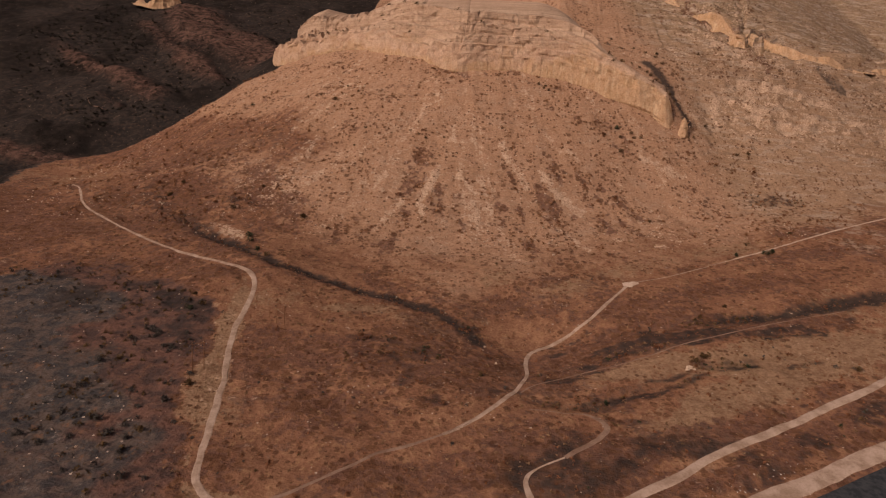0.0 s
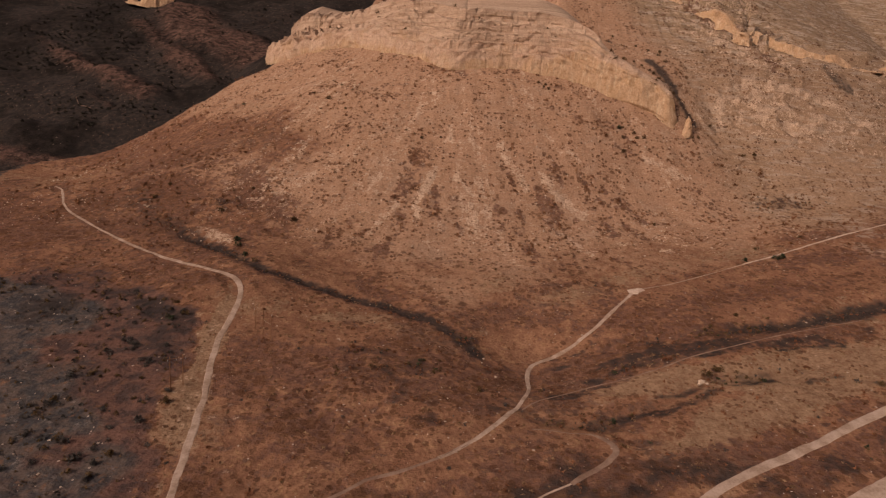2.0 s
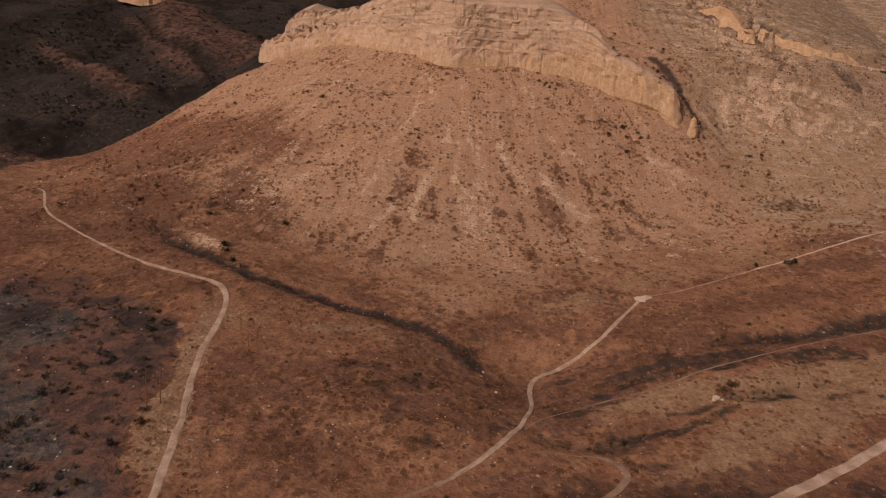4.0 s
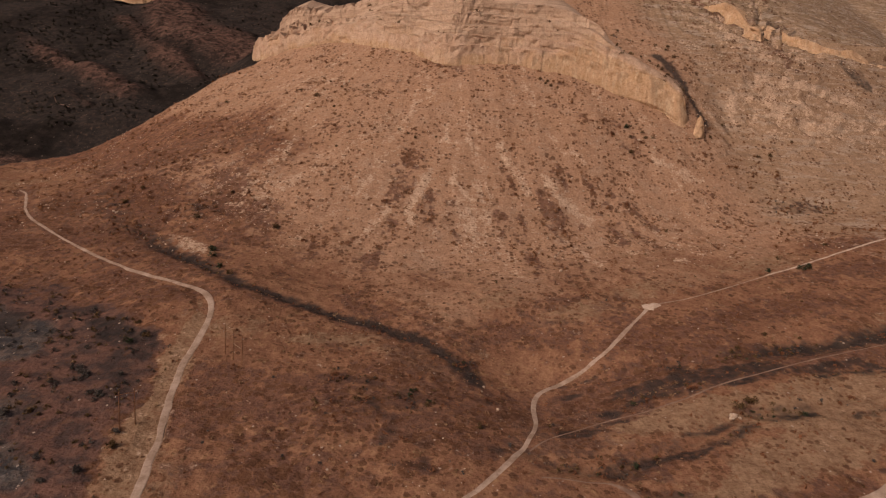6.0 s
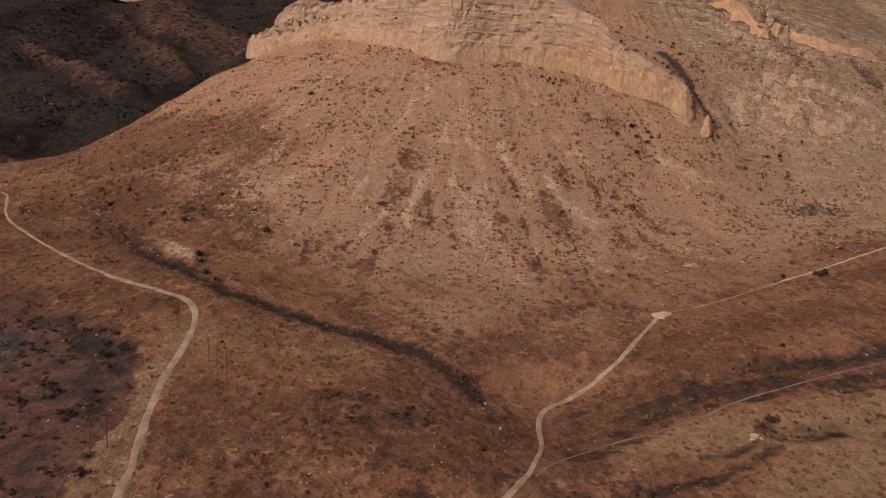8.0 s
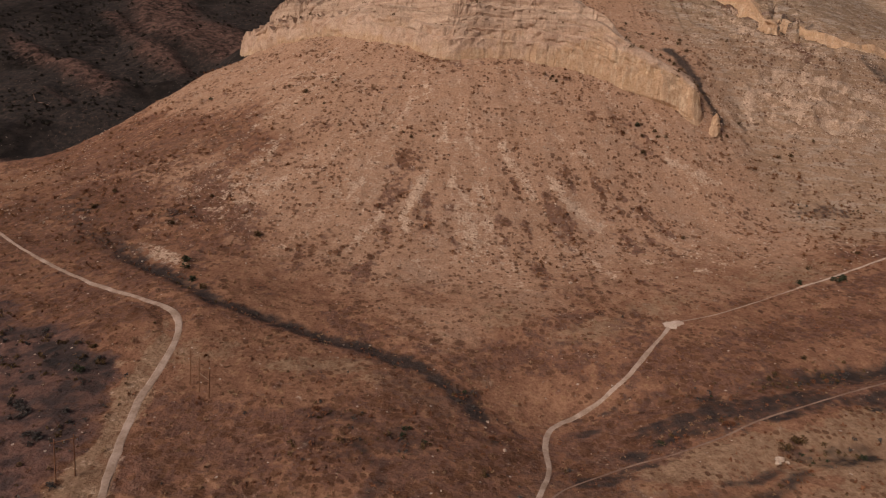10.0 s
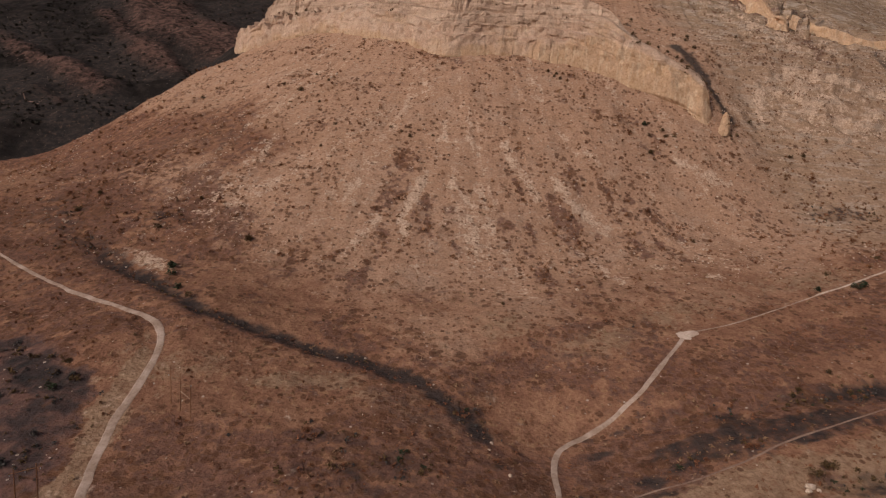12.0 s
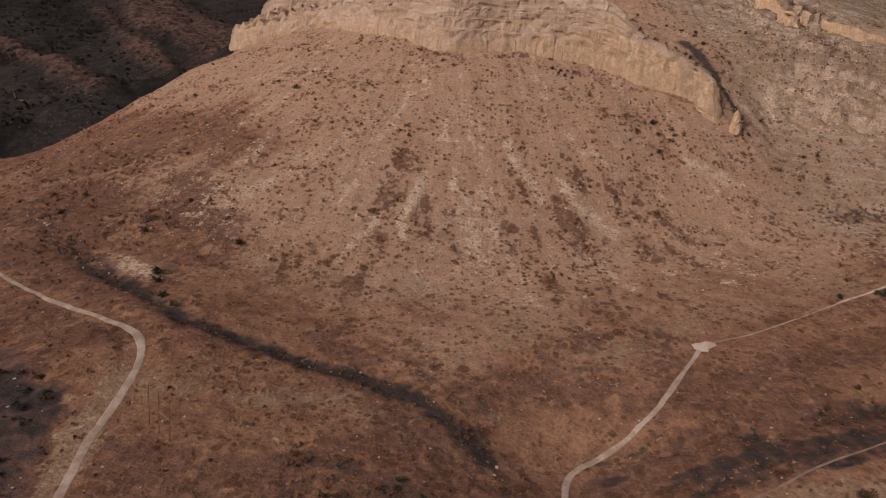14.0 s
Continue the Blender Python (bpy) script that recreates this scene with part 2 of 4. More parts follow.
def ground_material():
    n = Nodes("dry_ground")
    scrub, pale, grass = n.attr("cover")
    red, deep, stony = n.attr("cover_more")
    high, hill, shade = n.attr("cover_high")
    fine, mid, wide = n.noise(1.3, 4, 0.65), n.noise(7.0, 5, 0.65), n.noise(38.0, 4, 0.6)
    # bare soil: rust-brown on the valley floor, pinkish tan on the debris slope
    low = n.mix(n.step(mid, 0.34, 0.66), (0.235, 0.116, 0.070), (0.345, 0.184, 0.108))
    low = n.mix(n.math("MULTIPLY", n.step(wide, 0.40, 0.64), 0.5), low, (0.205, 0.098, 0.060))
    low = n.mix(n.math("MULTIPLY", n.step(n.noise(4.2, 4, 0.65), 0.54, 0.68), 0.55), low, (0.39, 0.225, 0.122))
    top = n.mix(n.step(mid, 0.32, 0.68), (0.378, 0.220, 0.139), (0.475, 0.288, 0.187))
    top = n.mix(n.math("MULTIPLY", n.step(wide, 0.42, 0.64), 0.55), top, (0.400, 0.232, 0.142))
    top = n.mix(n.math("MULTIPLY", n.step(n.noise(17.0, 4, 0.6), 0.52, 0.68), 0.5), top, (0.445, 0.300, 0.212))
    ashen = n.mix(n.step(n.noise(11.0, 5, 0.65), 0.36, 0.64), (0.275, 0.188, 0.118), (0.375, 0.260, 0.172))
    soil = n.mix(n.math("MULTIPLY", n.step(n.math("ADD", high, n.math("MULTIPLY", n.math("SUBTRACT", mid, 0.5), 0.5)), 0.05, 0.95), 0.95), low, n.mix(hill, top, ashen))
    # masks show as clumps, denser where they are stronger
    speck = n.math("MULTIPLY", n.math("SUBTRACT", n.noise(5.2, 5, 0.66), 0.5), 2.6)

    def cut(mask, most, lo=0.42, hi=0.72):
        return n.math("MULTIPLY", n.step(n.math("ADD", mask, speck), lo, hi), most)

    def dots(size, most, blur=0.07):
        """Round tufts, one a cell, of random size: their cover and their random tone."""
        v = n.t.nodes.new("ShaderNodeTexVoronoi")
        v.inputs["Scale"].default_value = 1.0 / size
        n.t.links.new(n.geo.outputs["Position"], v.inputs["Vector"])
        s = n.t.nodes.new("ShaderNodeSeparateColor")
        n.t.links.new(v.outputs["Color"], s.inputs[0])
        reach = n.math("MULTIPLY", n.math("POWER", s.outputs[0], 1.7), most)
        wobble = n.math("MULTIPLY", n.math("SUBTRACT", n.noise(0.8, 2, 0.6), 0.5), 0.5)
        return n.math("ADD", n.math("SUBTRACT", reach, v.outputs["Distance"]), wobble), s.outputs[1], blur

    def tufts(size, most, amount, dim, light, strength, base):
        gap, tone, blur = dots(size, most)
        cover = n.step(n.math("ADD", gap, n.math("MULTIPLY", n.math("SUBTRACT", amount, 0.5), 0.42)), -blur, blur)
        return n.mix(n.math("MULTIPLY", cover, strength), base, n.mix(tone, dim, light))

    lip = n.math("MULTIPLY", n.step(n.noise(3.2, 4, 0.65, (0.55, 0.8, 2.4)), 0.55, 0.67), n.math("MULTIPLY", high, 0.5))
    soil = n.mix(lip, soil, (0.52, 0.365, 0.262))
    shelf = n.noise(10.0, 5, 0.72, (0.45, 0.45, 2.6), -11.5)
    soil = n.mix(n.math("MULTIPLY", n.step(shelf, 0.50, 0.58), n.math("MULTIPLY", hill, 0.85)), soil, (0.47, 0.365, 0.285))
    soil = n.mix(n.math("MULTIPLY", n.step(n.noise(7.0, 5, 0.72, (0.5, 0.5, 2.4), -11.5), 0.56, 0.64), n.math("MULTIPLY", hill, 0.7)), soil, (0.185, 0.120, 0.085))
    tan = n.mix(n.step(n.noise(6.0, 5, 0.65), 0.36, 0.64), (0.255, 0.155, 0.095), (0.350, 0.224, 0.140))
    col = n.mix(cut(grass, 0.85, 0.3, 0.9), soil, tan)
    rust = n.mix(n.step(n.noise(3.4, 5, 0.66), 0.40, 0.64), (0.188, 0.095, 0.066), (0.108, 0.058, 0.046))
    col = n.mix(cut(red, 0.80, 0.44, 0.72), col, rust)
    col = n.mix(cut(pale, 0.90, 0.30, 0.82), col, n.mix(n.step(fine, 0.35, 0.65), (0.51, 0.345, 0.238), (0.62, 0.442, 0.318)))
    thick = n.math("SUBTRACT", n.math("ADD", n.math("MULTIPLY", n.step(n.noise(24.0, 4, 0.65), 0.34, 0.68), 0.75), n.math("MULTIPLY", red, 0.75)), n.math("ADD", 0.04, n.math("MULTIPLY", pale, 0.4)))
    col = tufts(2.7, 0.52, thick, (0.110, 0.053, 0.031), (0.200, 0.098, 0.053), 0.85, col)
    col = tufts(5.6, 0.40, n.math("SUBTRACT", thick, 0.10), (0.092, 0.046, 0.028), (0.170, 0.082, 0.044), 0.72, col)
    grey = n.mix(n.step(n.noise(6.0, 4, 0.65), 0.40, 0.60), (0.060, 0.058, 0.060), (0.128, 0.098, 0.084))
    grey = n.mix(n.math("MULTIPLY", n.step(n.noise(4.5, 6, 0.78), 0.56, 0.68), 0.75), grey, (0.235, 0.200, 0.178))
    maroon = n.mix(n.step(n.noise(7.0, 4, 0.65), 0.38, 0.62), (0.082, 0.055, 0.049), (0.175, 0.094, 0.072))
    dark = n.mix(n.step(n.math("ADD", red, n.math("MULTIPLY", speck, 0.4)), 0.25, 0.75), grey, maroon)
    # canyon side: its shade, and the light on its spurs, put into the colour
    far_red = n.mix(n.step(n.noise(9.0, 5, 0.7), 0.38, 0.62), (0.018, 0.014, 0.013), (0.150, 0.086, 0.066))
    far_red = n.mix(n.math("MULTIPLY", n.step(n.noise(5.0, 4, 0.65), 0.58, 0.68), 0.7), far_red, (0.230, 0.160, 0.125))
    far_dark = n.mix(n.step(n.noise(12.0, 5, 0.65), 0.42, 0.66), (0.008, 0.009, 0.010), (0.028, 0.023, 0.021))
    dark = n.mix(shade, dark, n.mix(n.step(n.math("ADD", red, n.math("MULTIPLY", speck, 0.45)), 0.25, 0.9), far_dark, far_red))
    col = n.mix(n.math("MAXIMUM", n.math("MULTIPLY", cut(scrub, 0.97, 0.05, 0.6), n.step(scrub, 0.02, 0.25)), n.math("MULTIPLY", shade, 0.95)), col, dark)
    col = n.mix(n.math("MULTIPLY", n.step(n.math("ADD", deep, n.math("MULTIPLY", n.math("MULTIPLY", speck, 0.55), n.step(deep, 0.03, 0.25))), 0.14, 0.80), 0.93), col, n.mix(n.step(mid, 0.35, 0.65), (0.036, 0.031, 0.030), (0.062, 0.046, 0.040)))
    # small pale stones
    gap, tone, blur = dots(1.9, 0.30)
    stones = n.math("MULTIPLY", n.step(gap, -0.02, 0.05), n.step(n.math("ADD", tone, n.math("MULTIPLY", stony, 0.30)), 0.90, 0.96))
    col = n.mix(n.math("MULTIPLY", stones, 0.75), col, (0.56, 0.44, 0.35))
    col = n.mix(n.step(fine, 0.32, 0.66), n.mix(1.0, col, (0.72, 0.69, 0.67), "MULTIPLY"), col)
    return n.done(col, n.math("ADD", fine, n.math("MULTIPLY", mid, 2.0)), 0.6, 1.0)


def rock_material(name="layered_limestone"):
    n = Nodes(name, 0.9)
    tier = n.attr("tier")[0]
    beds = n.noise(26.0, 5, 0.7, (0.3, 0.3, 9.0), -11.5)
    streak = n.noise(7.0, 4, 0.65, (2.4, 2.4, 0.22))
    drip = n.noise(5.0, 4, 0.65, (2.2, 2.2, 0.30))
    fine, wide, blotch = n.noise(1.6, 5, 0.7), n.noise(26.0, 3), n.noise(8.0, 4, 0.6)
    wall = n.mix(n.step(blotch, 0.36, 0.64), (0.470, 0.302, 0.206), (0.570, 0.395, 0.285))
    wall = n.mix(n.math("MULTIPLY", n.step(wide, 0.50, 0.66), 0.55), wall, (0.50, 0.315, 0.185))
    wall = n.mix(n.math("MULTIPLY", n.step(beds, 0.50, 0.62), 0.35), wall, (0.49, 0.355, 0.245))
    wall = n.mix(n.math("MULTIPLY", n.step(streak, 0.56, 0.70), 0.42), wall, (0.30, 0.195, 0.130))
    wall = n.mix(n.math("MULTIPLY", n.step(drip, 0.57, 0.68), 0.65), wall, (0.57, 0.42, 0.29))
    wall = n.mix(n.math("MULTIPLY", n.step(n.noise(3.5, 4, 0.65, (1, 1, 0.7)), 0.62, 0.72), 0.35), wall, (0.25, 0.16, 0.105))
    foot = n.math("MULTIPLY", n.step(n.math("ADD", tier, n.math("MULTIPLY", n.math("SUBTRACT", wide, 0.5), 0.3)), 0.21, 0.15), 0.5)
    wall = n.mix(foot, wall, n.mix(n.step(drip, 0.50, 0.62), (0.50, 0.300, 0.150), (0.62, 0.44, 0.27)))
    ledge = n.mix(n.step(beds, 0.36, 0.62), (0.405, 0.268, 0.185), (0.555, 0.390, 0.280))
    ledge = n.mix(n.math("MULTIPLY", n.step(n.noise(14.0, 5, 0.7, (0.35, 0.35, 5.0), -11.5), 0.56, 0.66), 0.6), ledge, (0.50, 0.385, 0.285))
    ledge = n.mix(n.math("MULTIPLY", n.step(n.noise(9.0, 5, 0.7, (0.45, 0.45, 4.0), -11.5), 0.61, 0.70), 0.5), ledge, (0.185, 0.124, 0.088))
    side = n.step(n.math("ADD", tier, n.math("MULTIPLY", n.math("SUBTRACT", blotch, 0.5), 0.5)), 0.30, 0.50)
    col = n.mix(side, wall, ledge)
    col = n.mix(n.step(fine, 0.30, 0.58), n.mix(1.0, col, (0.68, 0.65, 0.63), "MULTIPLY"), col)
    return n.done(col, n.math("ADD", n.math("MULTIPLY", beds, side), n.math("ADD", fine, streak)), 0.6, 1.0)


def dust_material(name, light, dim):
    n = Nodes(name)
    fine, mid = n.noise(0.9, 5, 0.7), n.noise(7.0, 4)
    col = n.mix(n.step(mid, 0.35, 0.65), dim, light)
    col = n.mix(n.step(fine, 0.25, 0.6), n.mix(1.0, col, (0.75, 0.73, 0.7), "MULTIPLY"), col)
    return n.done(col, fine, 0.1, 0.6)


def plain_material(name, dim, light, size=0.6, rough=0.9):
    n = Nodes(name, rough)
    return n.done(n.mix(n.step(n.noise(size), 0.35, 0.65), dim, light))


GROUND = ground_material()
ROCK = rock_material()
DUST = dust_material("pale_road_dust", (0.475, 0.345, 0.270), (0.32, 0.218, 0.160))
SIDE_DUST = dust_material("brown_track_dust", (0.30, 0.195, 0.145), (0.21, 0.130, 0.094))
BRIGHT_DUST = dust_material("white_road_dust", (0.62, 0.47, 0.375), (0.48, 0.34, 0.26))
ASPHALT = plain_material("asphalt", (0.030, 0.032, 0.036), (0.055, 0.056, 0.06), 2.0, 0.8)


# ---------------------------------------------------------------- mesh helpers
def mesh_from(name, verts, faces, material, smooth_faces=True):
    me = bpy.data.meshes.new(name)
    verts, faces = np.asarray(verts, np.float32), np.asarray(faces, np.int32)
    me.vertices.add(len(verts))
    me.vertices.foreach_set("co", verts.ravel())
    k = faces.shape[1]
    me.loops.add(faces.size)
    me.loops.foreach_set("vertex_index", faces.ravel())
    me.polygons.add(len(faces))
    me.polygons.foreach_set("loop_start", np.arange(0, faces.size, k, dtype=np.int32))
    me.polygons.foreach_set("use_smooth", np.full(len(faces), smooth_faces))
    me.update(calc_edges=True)
    me.materials.append(material)
    return me


def grid_faces(nu, nv):
    """Quads of a grid whose vertices run fastest along the first of two directions."""
    i, j = np.meshgrid(np.arange(nu - 1), np.arange(nv - 1))
    q = (j * nu + i).ravel()
    return np.stack([q, q + 1, q + nu + 1, q + nu], 1)


def paint(me, name, red, green, blue):
    col = me.attributes.new(name, "FLOAT_COLOR", "POINT")
    col.data.foreach_set("color", np.stack([red, green, blue, np.ones_like(red)], 1).astype(np.float32).ravel())


def curve_through(line, step):
    """Catmull-Rom curve through plan points, sampled evenly."""
    p = np.array(line, float)
    p = np.vstack([2 * p[0] - p[1], p, 2 * p[-1] - p[-2]])
    out = []
    for k in range(1, len(p) - 2):
        t = np.linspace(0, 1, 24, endpoint=False)[:, None]
        a, b, c, d = p[k - 1], p[k], p[k + 1], p[k + 2]
        out.append(0.5 * (2 * b + (c - a) * t + (2 * a - 5 * b + 4 * c - d) * t * t + (3 * b - a - 3 * c + d) * t ** 3))
    out = np.vstack(out + [p[-2][None]])
    run = np.concatenate([[0], np.cumsum(np.hypot(*np.diff(out, axis=0).T))])
    s = np.arange(0, run[-1], step)
    return np.stack([np.interp(s, run, out[:, 0]), np.interp(s, run, out[:, 1])], 1), s


def inside(x, y, poly):
    """Signed distance to a closed outline: positive inside."""
    hit = np.zeros(np.shape(x), bool)
    n = len(poly)
    for k in range(n):
        (ax, ay), (bx, by) = poly[k], poly[(k + 1) % n]
        if ay != by:
            hit ^= ((ay > y) != (by > y)) & (x < (bx - ax) * (y - ay) / (by - ay) + ax)
    d = near_line(x, y, list(poly) + [poly[0]])[0]
    return np.where(hit, d, -d)


# ---------------------------------------------------------------- ground
def lines_of(bands):
    """Grid lines: (from, to, spacing) bands, laid end to end."""
    return np.concatenate([np.arange(lo, hi, step) for lo, hi, step in bands] + [[bands[-1][1]]])


def spot(x, y, cx, cy, rx, ry, turn=0.0):
    """A soft oval, 1 in its middle."""
    a = radians(turn)
    u, v = (x - cx) * math.cos(a) + (y - cy) * math.sin(a), -(x - cx) * math.sin(a) + (y - cy) * math.cos(a)
    return np.exp(-(u / rx) ** 2 - (v / ry) ** 2)


SCRUB_LEFT = [(-251, 262), (-228, 285), (-198, 279), (-171, 265), (-141, 250), (-122, 240), (-111, 227), (-110.5, 208), (-107, 192), (-102, 172), (-99, 156), (-94, 140),
              (-91, 122), (-86, 108), (-95, 40), (-420, 40), (-360, 230)]
FIELD_RIGHT = [(88, 156), (107, 180), (126, 192), (110, 202), (77, 190), (66, 200), (95, 212), (129, 220), (157, 225), (215, 233), (330, 262), (330, 250), (195, 199), (145, 172), (124, 166)]
DARK_GROUND = [(30, 145), (64, 153), (87, 155), (123, 162), (182, 189), (170, 180), (143, 166), (110, 149), (69, 124), (37, 112), (20, 125)]
MIXED = [(36, 190), (52, 240), (84, 246), (130, 244), (215, 252), (215, 238), (150, 230), (128, 221), (95, 214), (64, 202), (70, 184), (50, 176)]
VERGE_SCRUB = [(72, 116), (119, 126), (143, 141), (168, 156), (240, 186), (240, 208), (192, 184), (160, 169), (110, 143), (86, 128)]
BROWN_SLOPE = [(-343, 664), (-262, 575), (-201, 515), (-140, 480), (-108, 455), (-104, 436), (-140, 424), (-207, 440), (-300, 470), (-400, 520)]
NOTCH = [(96, 610), (108, 595), (120, 587), (139, 571), (154, 557), (170, 545), (185, 532), (196, 520), (203, 507), (208, 496)]
# pale runs of scree down the slope: line, half width, strength
RUNS = [([(-14, 418), (-19, 405), (-24, 389), (-23, 374)], 3.6, 1.0), ([(5, 418), (12, 406), (14, 394), (18, 378), (20, 364)], 3.8, 0.8), ([(22, 416), (25, 403), (27, 382)], 3.6, 0.95),
        ([(70, 428), (77, 421), (86, 411), (101, 404)], 5.5, 1.05), ([(-38, 385), (-45, 372), (-53, 358)], 3.8, 0.8), ([(-4, 462), (-3, 454), (-2, 446)], 2.8, 1.0)]
RUNS += [([(-28, 495), (-38, 465), (-44, 448), (-52, 420), (-60, 395)], 5.5, 0.62), ([(-50, 470), (-72, 440), (-88, 415)], 5.0, 0.55), ([(-90, 432), (-102, 412), (-122, 392), (-141, 377)], 6.0, 0.6),
         ([(8, 470), (16, 445), (22, 428)], 4.0, 0.55), ([(38, 446), (46, 430), (58, 416)], 3.4, 0.66), ([(160, 458), (172, 452), (199, 448)], 4.0, 0.72), ([(120, 366), (143, 357), (152, 352)], 2.4, 0.6)]
RUNS += [([(-8, 372), (-12, 352), (-13, 335)], 4.0, 0.45), ([(34, 372), (40, 350), (44, 332)], 4.5, 0.5), ([(72, 392), (86, 368), (96, 346)], 5.0, 0.45), ([(150, 480), (165, 470), (182, 466)], 4.0, 0.5),
         ([(-78, 372), (-92, 350), (-98, 338)], 5.0, 0.4), ([(-25, 515), (-20, 490)], 7.0, 0.4), ([(64, 470), (84, 452), (100, 446)], 5.0, 0.45)]
# lips of pale rock on the far hill
LIPS = [([(245, 608), (267, 598), (272, 578), (280, 556), (294, 548)], 5.0), ([(256, 536), (291, 536), (319, 539), (354, 534), (372, 527), (400, 520)], 5.5), ([(330, 612), (350, 585), (362, 562), (382, 553)], 4.0)]
OUTCROP = [(253, 537), (284, 537), (300, 524), (329, 523), (367, 526), (391, 514), (346, 505), (293, 500), (261, 503), (228, 507), (224, 524)]
RUBBLE = [(306, 620), (320, 608), (344, 587), (359, 562), (380, 553), (402, 551), (430, 548)]
# dark rows of low growth down and across the slope
ROWS = [([(44, 425), (50, 405), (53, 384), (56, 350), (54, 322)], 3.4, 0.95), ([(36, 400), (38, 380), (36, 362)], 4.5, 0.9), ([(4, 398), (4, 380), (9, 366)], 4.0, 0.9), ([(-12, 398), (-10, 382), (-6, 366)], 4.5, 0.9),
        ([(-48, 421), (-35, 424), (-18, 423)], 3.0, 0.8), ([(70, 412), (84, 400), (96, 394)], 3.0, 0.9), ([(118, 428), (134, 419), (142, 408), (150, 398)], 4.5, 0.95), ([(100, 432), (112, 420), (120, 404)], 4.0, 0.75)]
ROWS += [([(3, 320), (4, 302), (8, 286)], 3.6, 0.9), ([(-36, 388), (-48, 366), (-60, 350)], 3.2, 0.8), ([(80, 488), (103, 479), (130, 470), (146, 457)], 7.0, 0.75), ([(182, 452), (196, 444), (214, 438)], 5.0, 0.85),
         ([(-66, 414), (-78, 398), (-88, 384)], 3.0, 0.6), ([(126, 480), (140, 470), (152, 458)], 9.0, 0.8), ([(20, 520), (60, 512), (90, 506), (120, 498)], 3.0, 0.7), ([(-20, 528), (4, 518)], 4.0, 0.8)]
# thin dark lines of scrub across the open field
LINES = [([(101, 222), (118, 222), (132, 224)], 1.8), ([(60, 174), (80, 180), (98, 184), (119, 196)], 2.6), ([(89, 192), (111, 197)], 2.2), ([(126, 198), (146, 204)], 2.4), ([(158, 227), (190, 232)], 2.2),
         ([(178, 200), (188, 198)], 1.8), ([(159, 201), (174, 204)], 1.6), ([(64, 212), (86, 217), (104, 222)], 2.0), ([(60, 200), (74, 205)], 1.8)]
# dark growth on the open ground: middle, half axes, turn
DARKS = [(120, 206, 5, 5, 0), (-14, 188, 6, 9, 7), (-1, 170, 8, 8, 5), (23, 182, 10, 5, 9), (44, 203, 6, 7, 7), (-188, 345, 20, 6, 5), (-161, 375, 11, 10, 0), (-215, 380, 8, 13, 0), (267, 438, 32, 9, 3),
         (24, 218, 5, 4, 18), (-36, 217, 20, 6, -6), (-8, 209, 13, 7, -25), (-24, 200, 22, 7, -5), (74, 161, 10, 3, 0), (13, 240, 8, 6, 19)]
# broad burnt-brown patches
BURN = [(-45, 165, 40, 30, 0), (-25, 125, 30, 14, 20), (-52, 208, 44, 13, -8), (30, 150, 20, 14, 0), (-190, 392, 60, 14, -14), (-245, 388, 40, 14, -20), (70, 300, 30, 6, 20)]
BURN += [(170, 285, 80, 14, 12), (100, 262, 50, 12, 12),
        (240, 330, 60, 14, 12), (52, 196, 26, 6, 10), (84, 226, 40, 5, 8), (-10, 196, 20, 14, -20), (120, 232, 60, 8, 8), (30, 212, 16, 20, 20), (-130, 345, 30, 8, -30), (-235, 450, 70, 36, -10), (-140, 300, 30, 9, -35), (-200, 330, 30, 12, -20), (255, 370, 40, 8, 10), (60, 226, 24, 8, 10)]
TAWNY = [(-13, 242, 18, 6, 10), (-40, 249, 18, 6, 7), (-59, 244, 16, 5, 9), (3, 228, 7, 6, 16), (70, 288, 30, 14, 20), (-10, 235, 26, 8, -28), (110, 312, 30, 10, 20), (190, 470, 60, 14, 10), (240, 450, 50, 18, 0), (-265, 385, 14, 16, 0),
         (190, 345, 40, 14, 16), (30, 300, 22, 14, 0)]


def along(x, y, line, half, w=0.0):
    """1 on a line, fading beside it."""
    return np.exp(-((near_line(x, y, line)[0] + w) / half) ** 2)


def growth(x, y):
    """Low dark growth on the debris slope, 0 to 1: rows, clumps and broken bands between the runs of scree."""
    w = fbm(x, y, 14, 171, 3)
    gaps = 0.35 + 0.65 * smooth(-0.45, 0.25, fbm(x, y, 8, 177, 3))
    across = fan(x, y)
    streak = fbm(across / 7.0 + 0.5 * fbm(x, y, 30, 47, 2), y / 55.0, 1.0, 41, 3)
    g = 0.55 * smooth(0.1, 0.9, -streak) * smooth(480, 400, y) + 0.35 * smooth(0.2, 0.9, fbm(x, y, 24, 65, 3))
    for line, half, much in ROWS:
        g = np.maximum(g, 0.9 * much * gaps * along(x, y, line, half, 2.6 * w))
    for line, half, much in RUNS:
        g = g * (1 - 0.75 * min(1.0, much) * along(x, y, line, half, w))
    return g * smooth(285, 345, y) * smooth(330, 230, np.abs(x - 10))


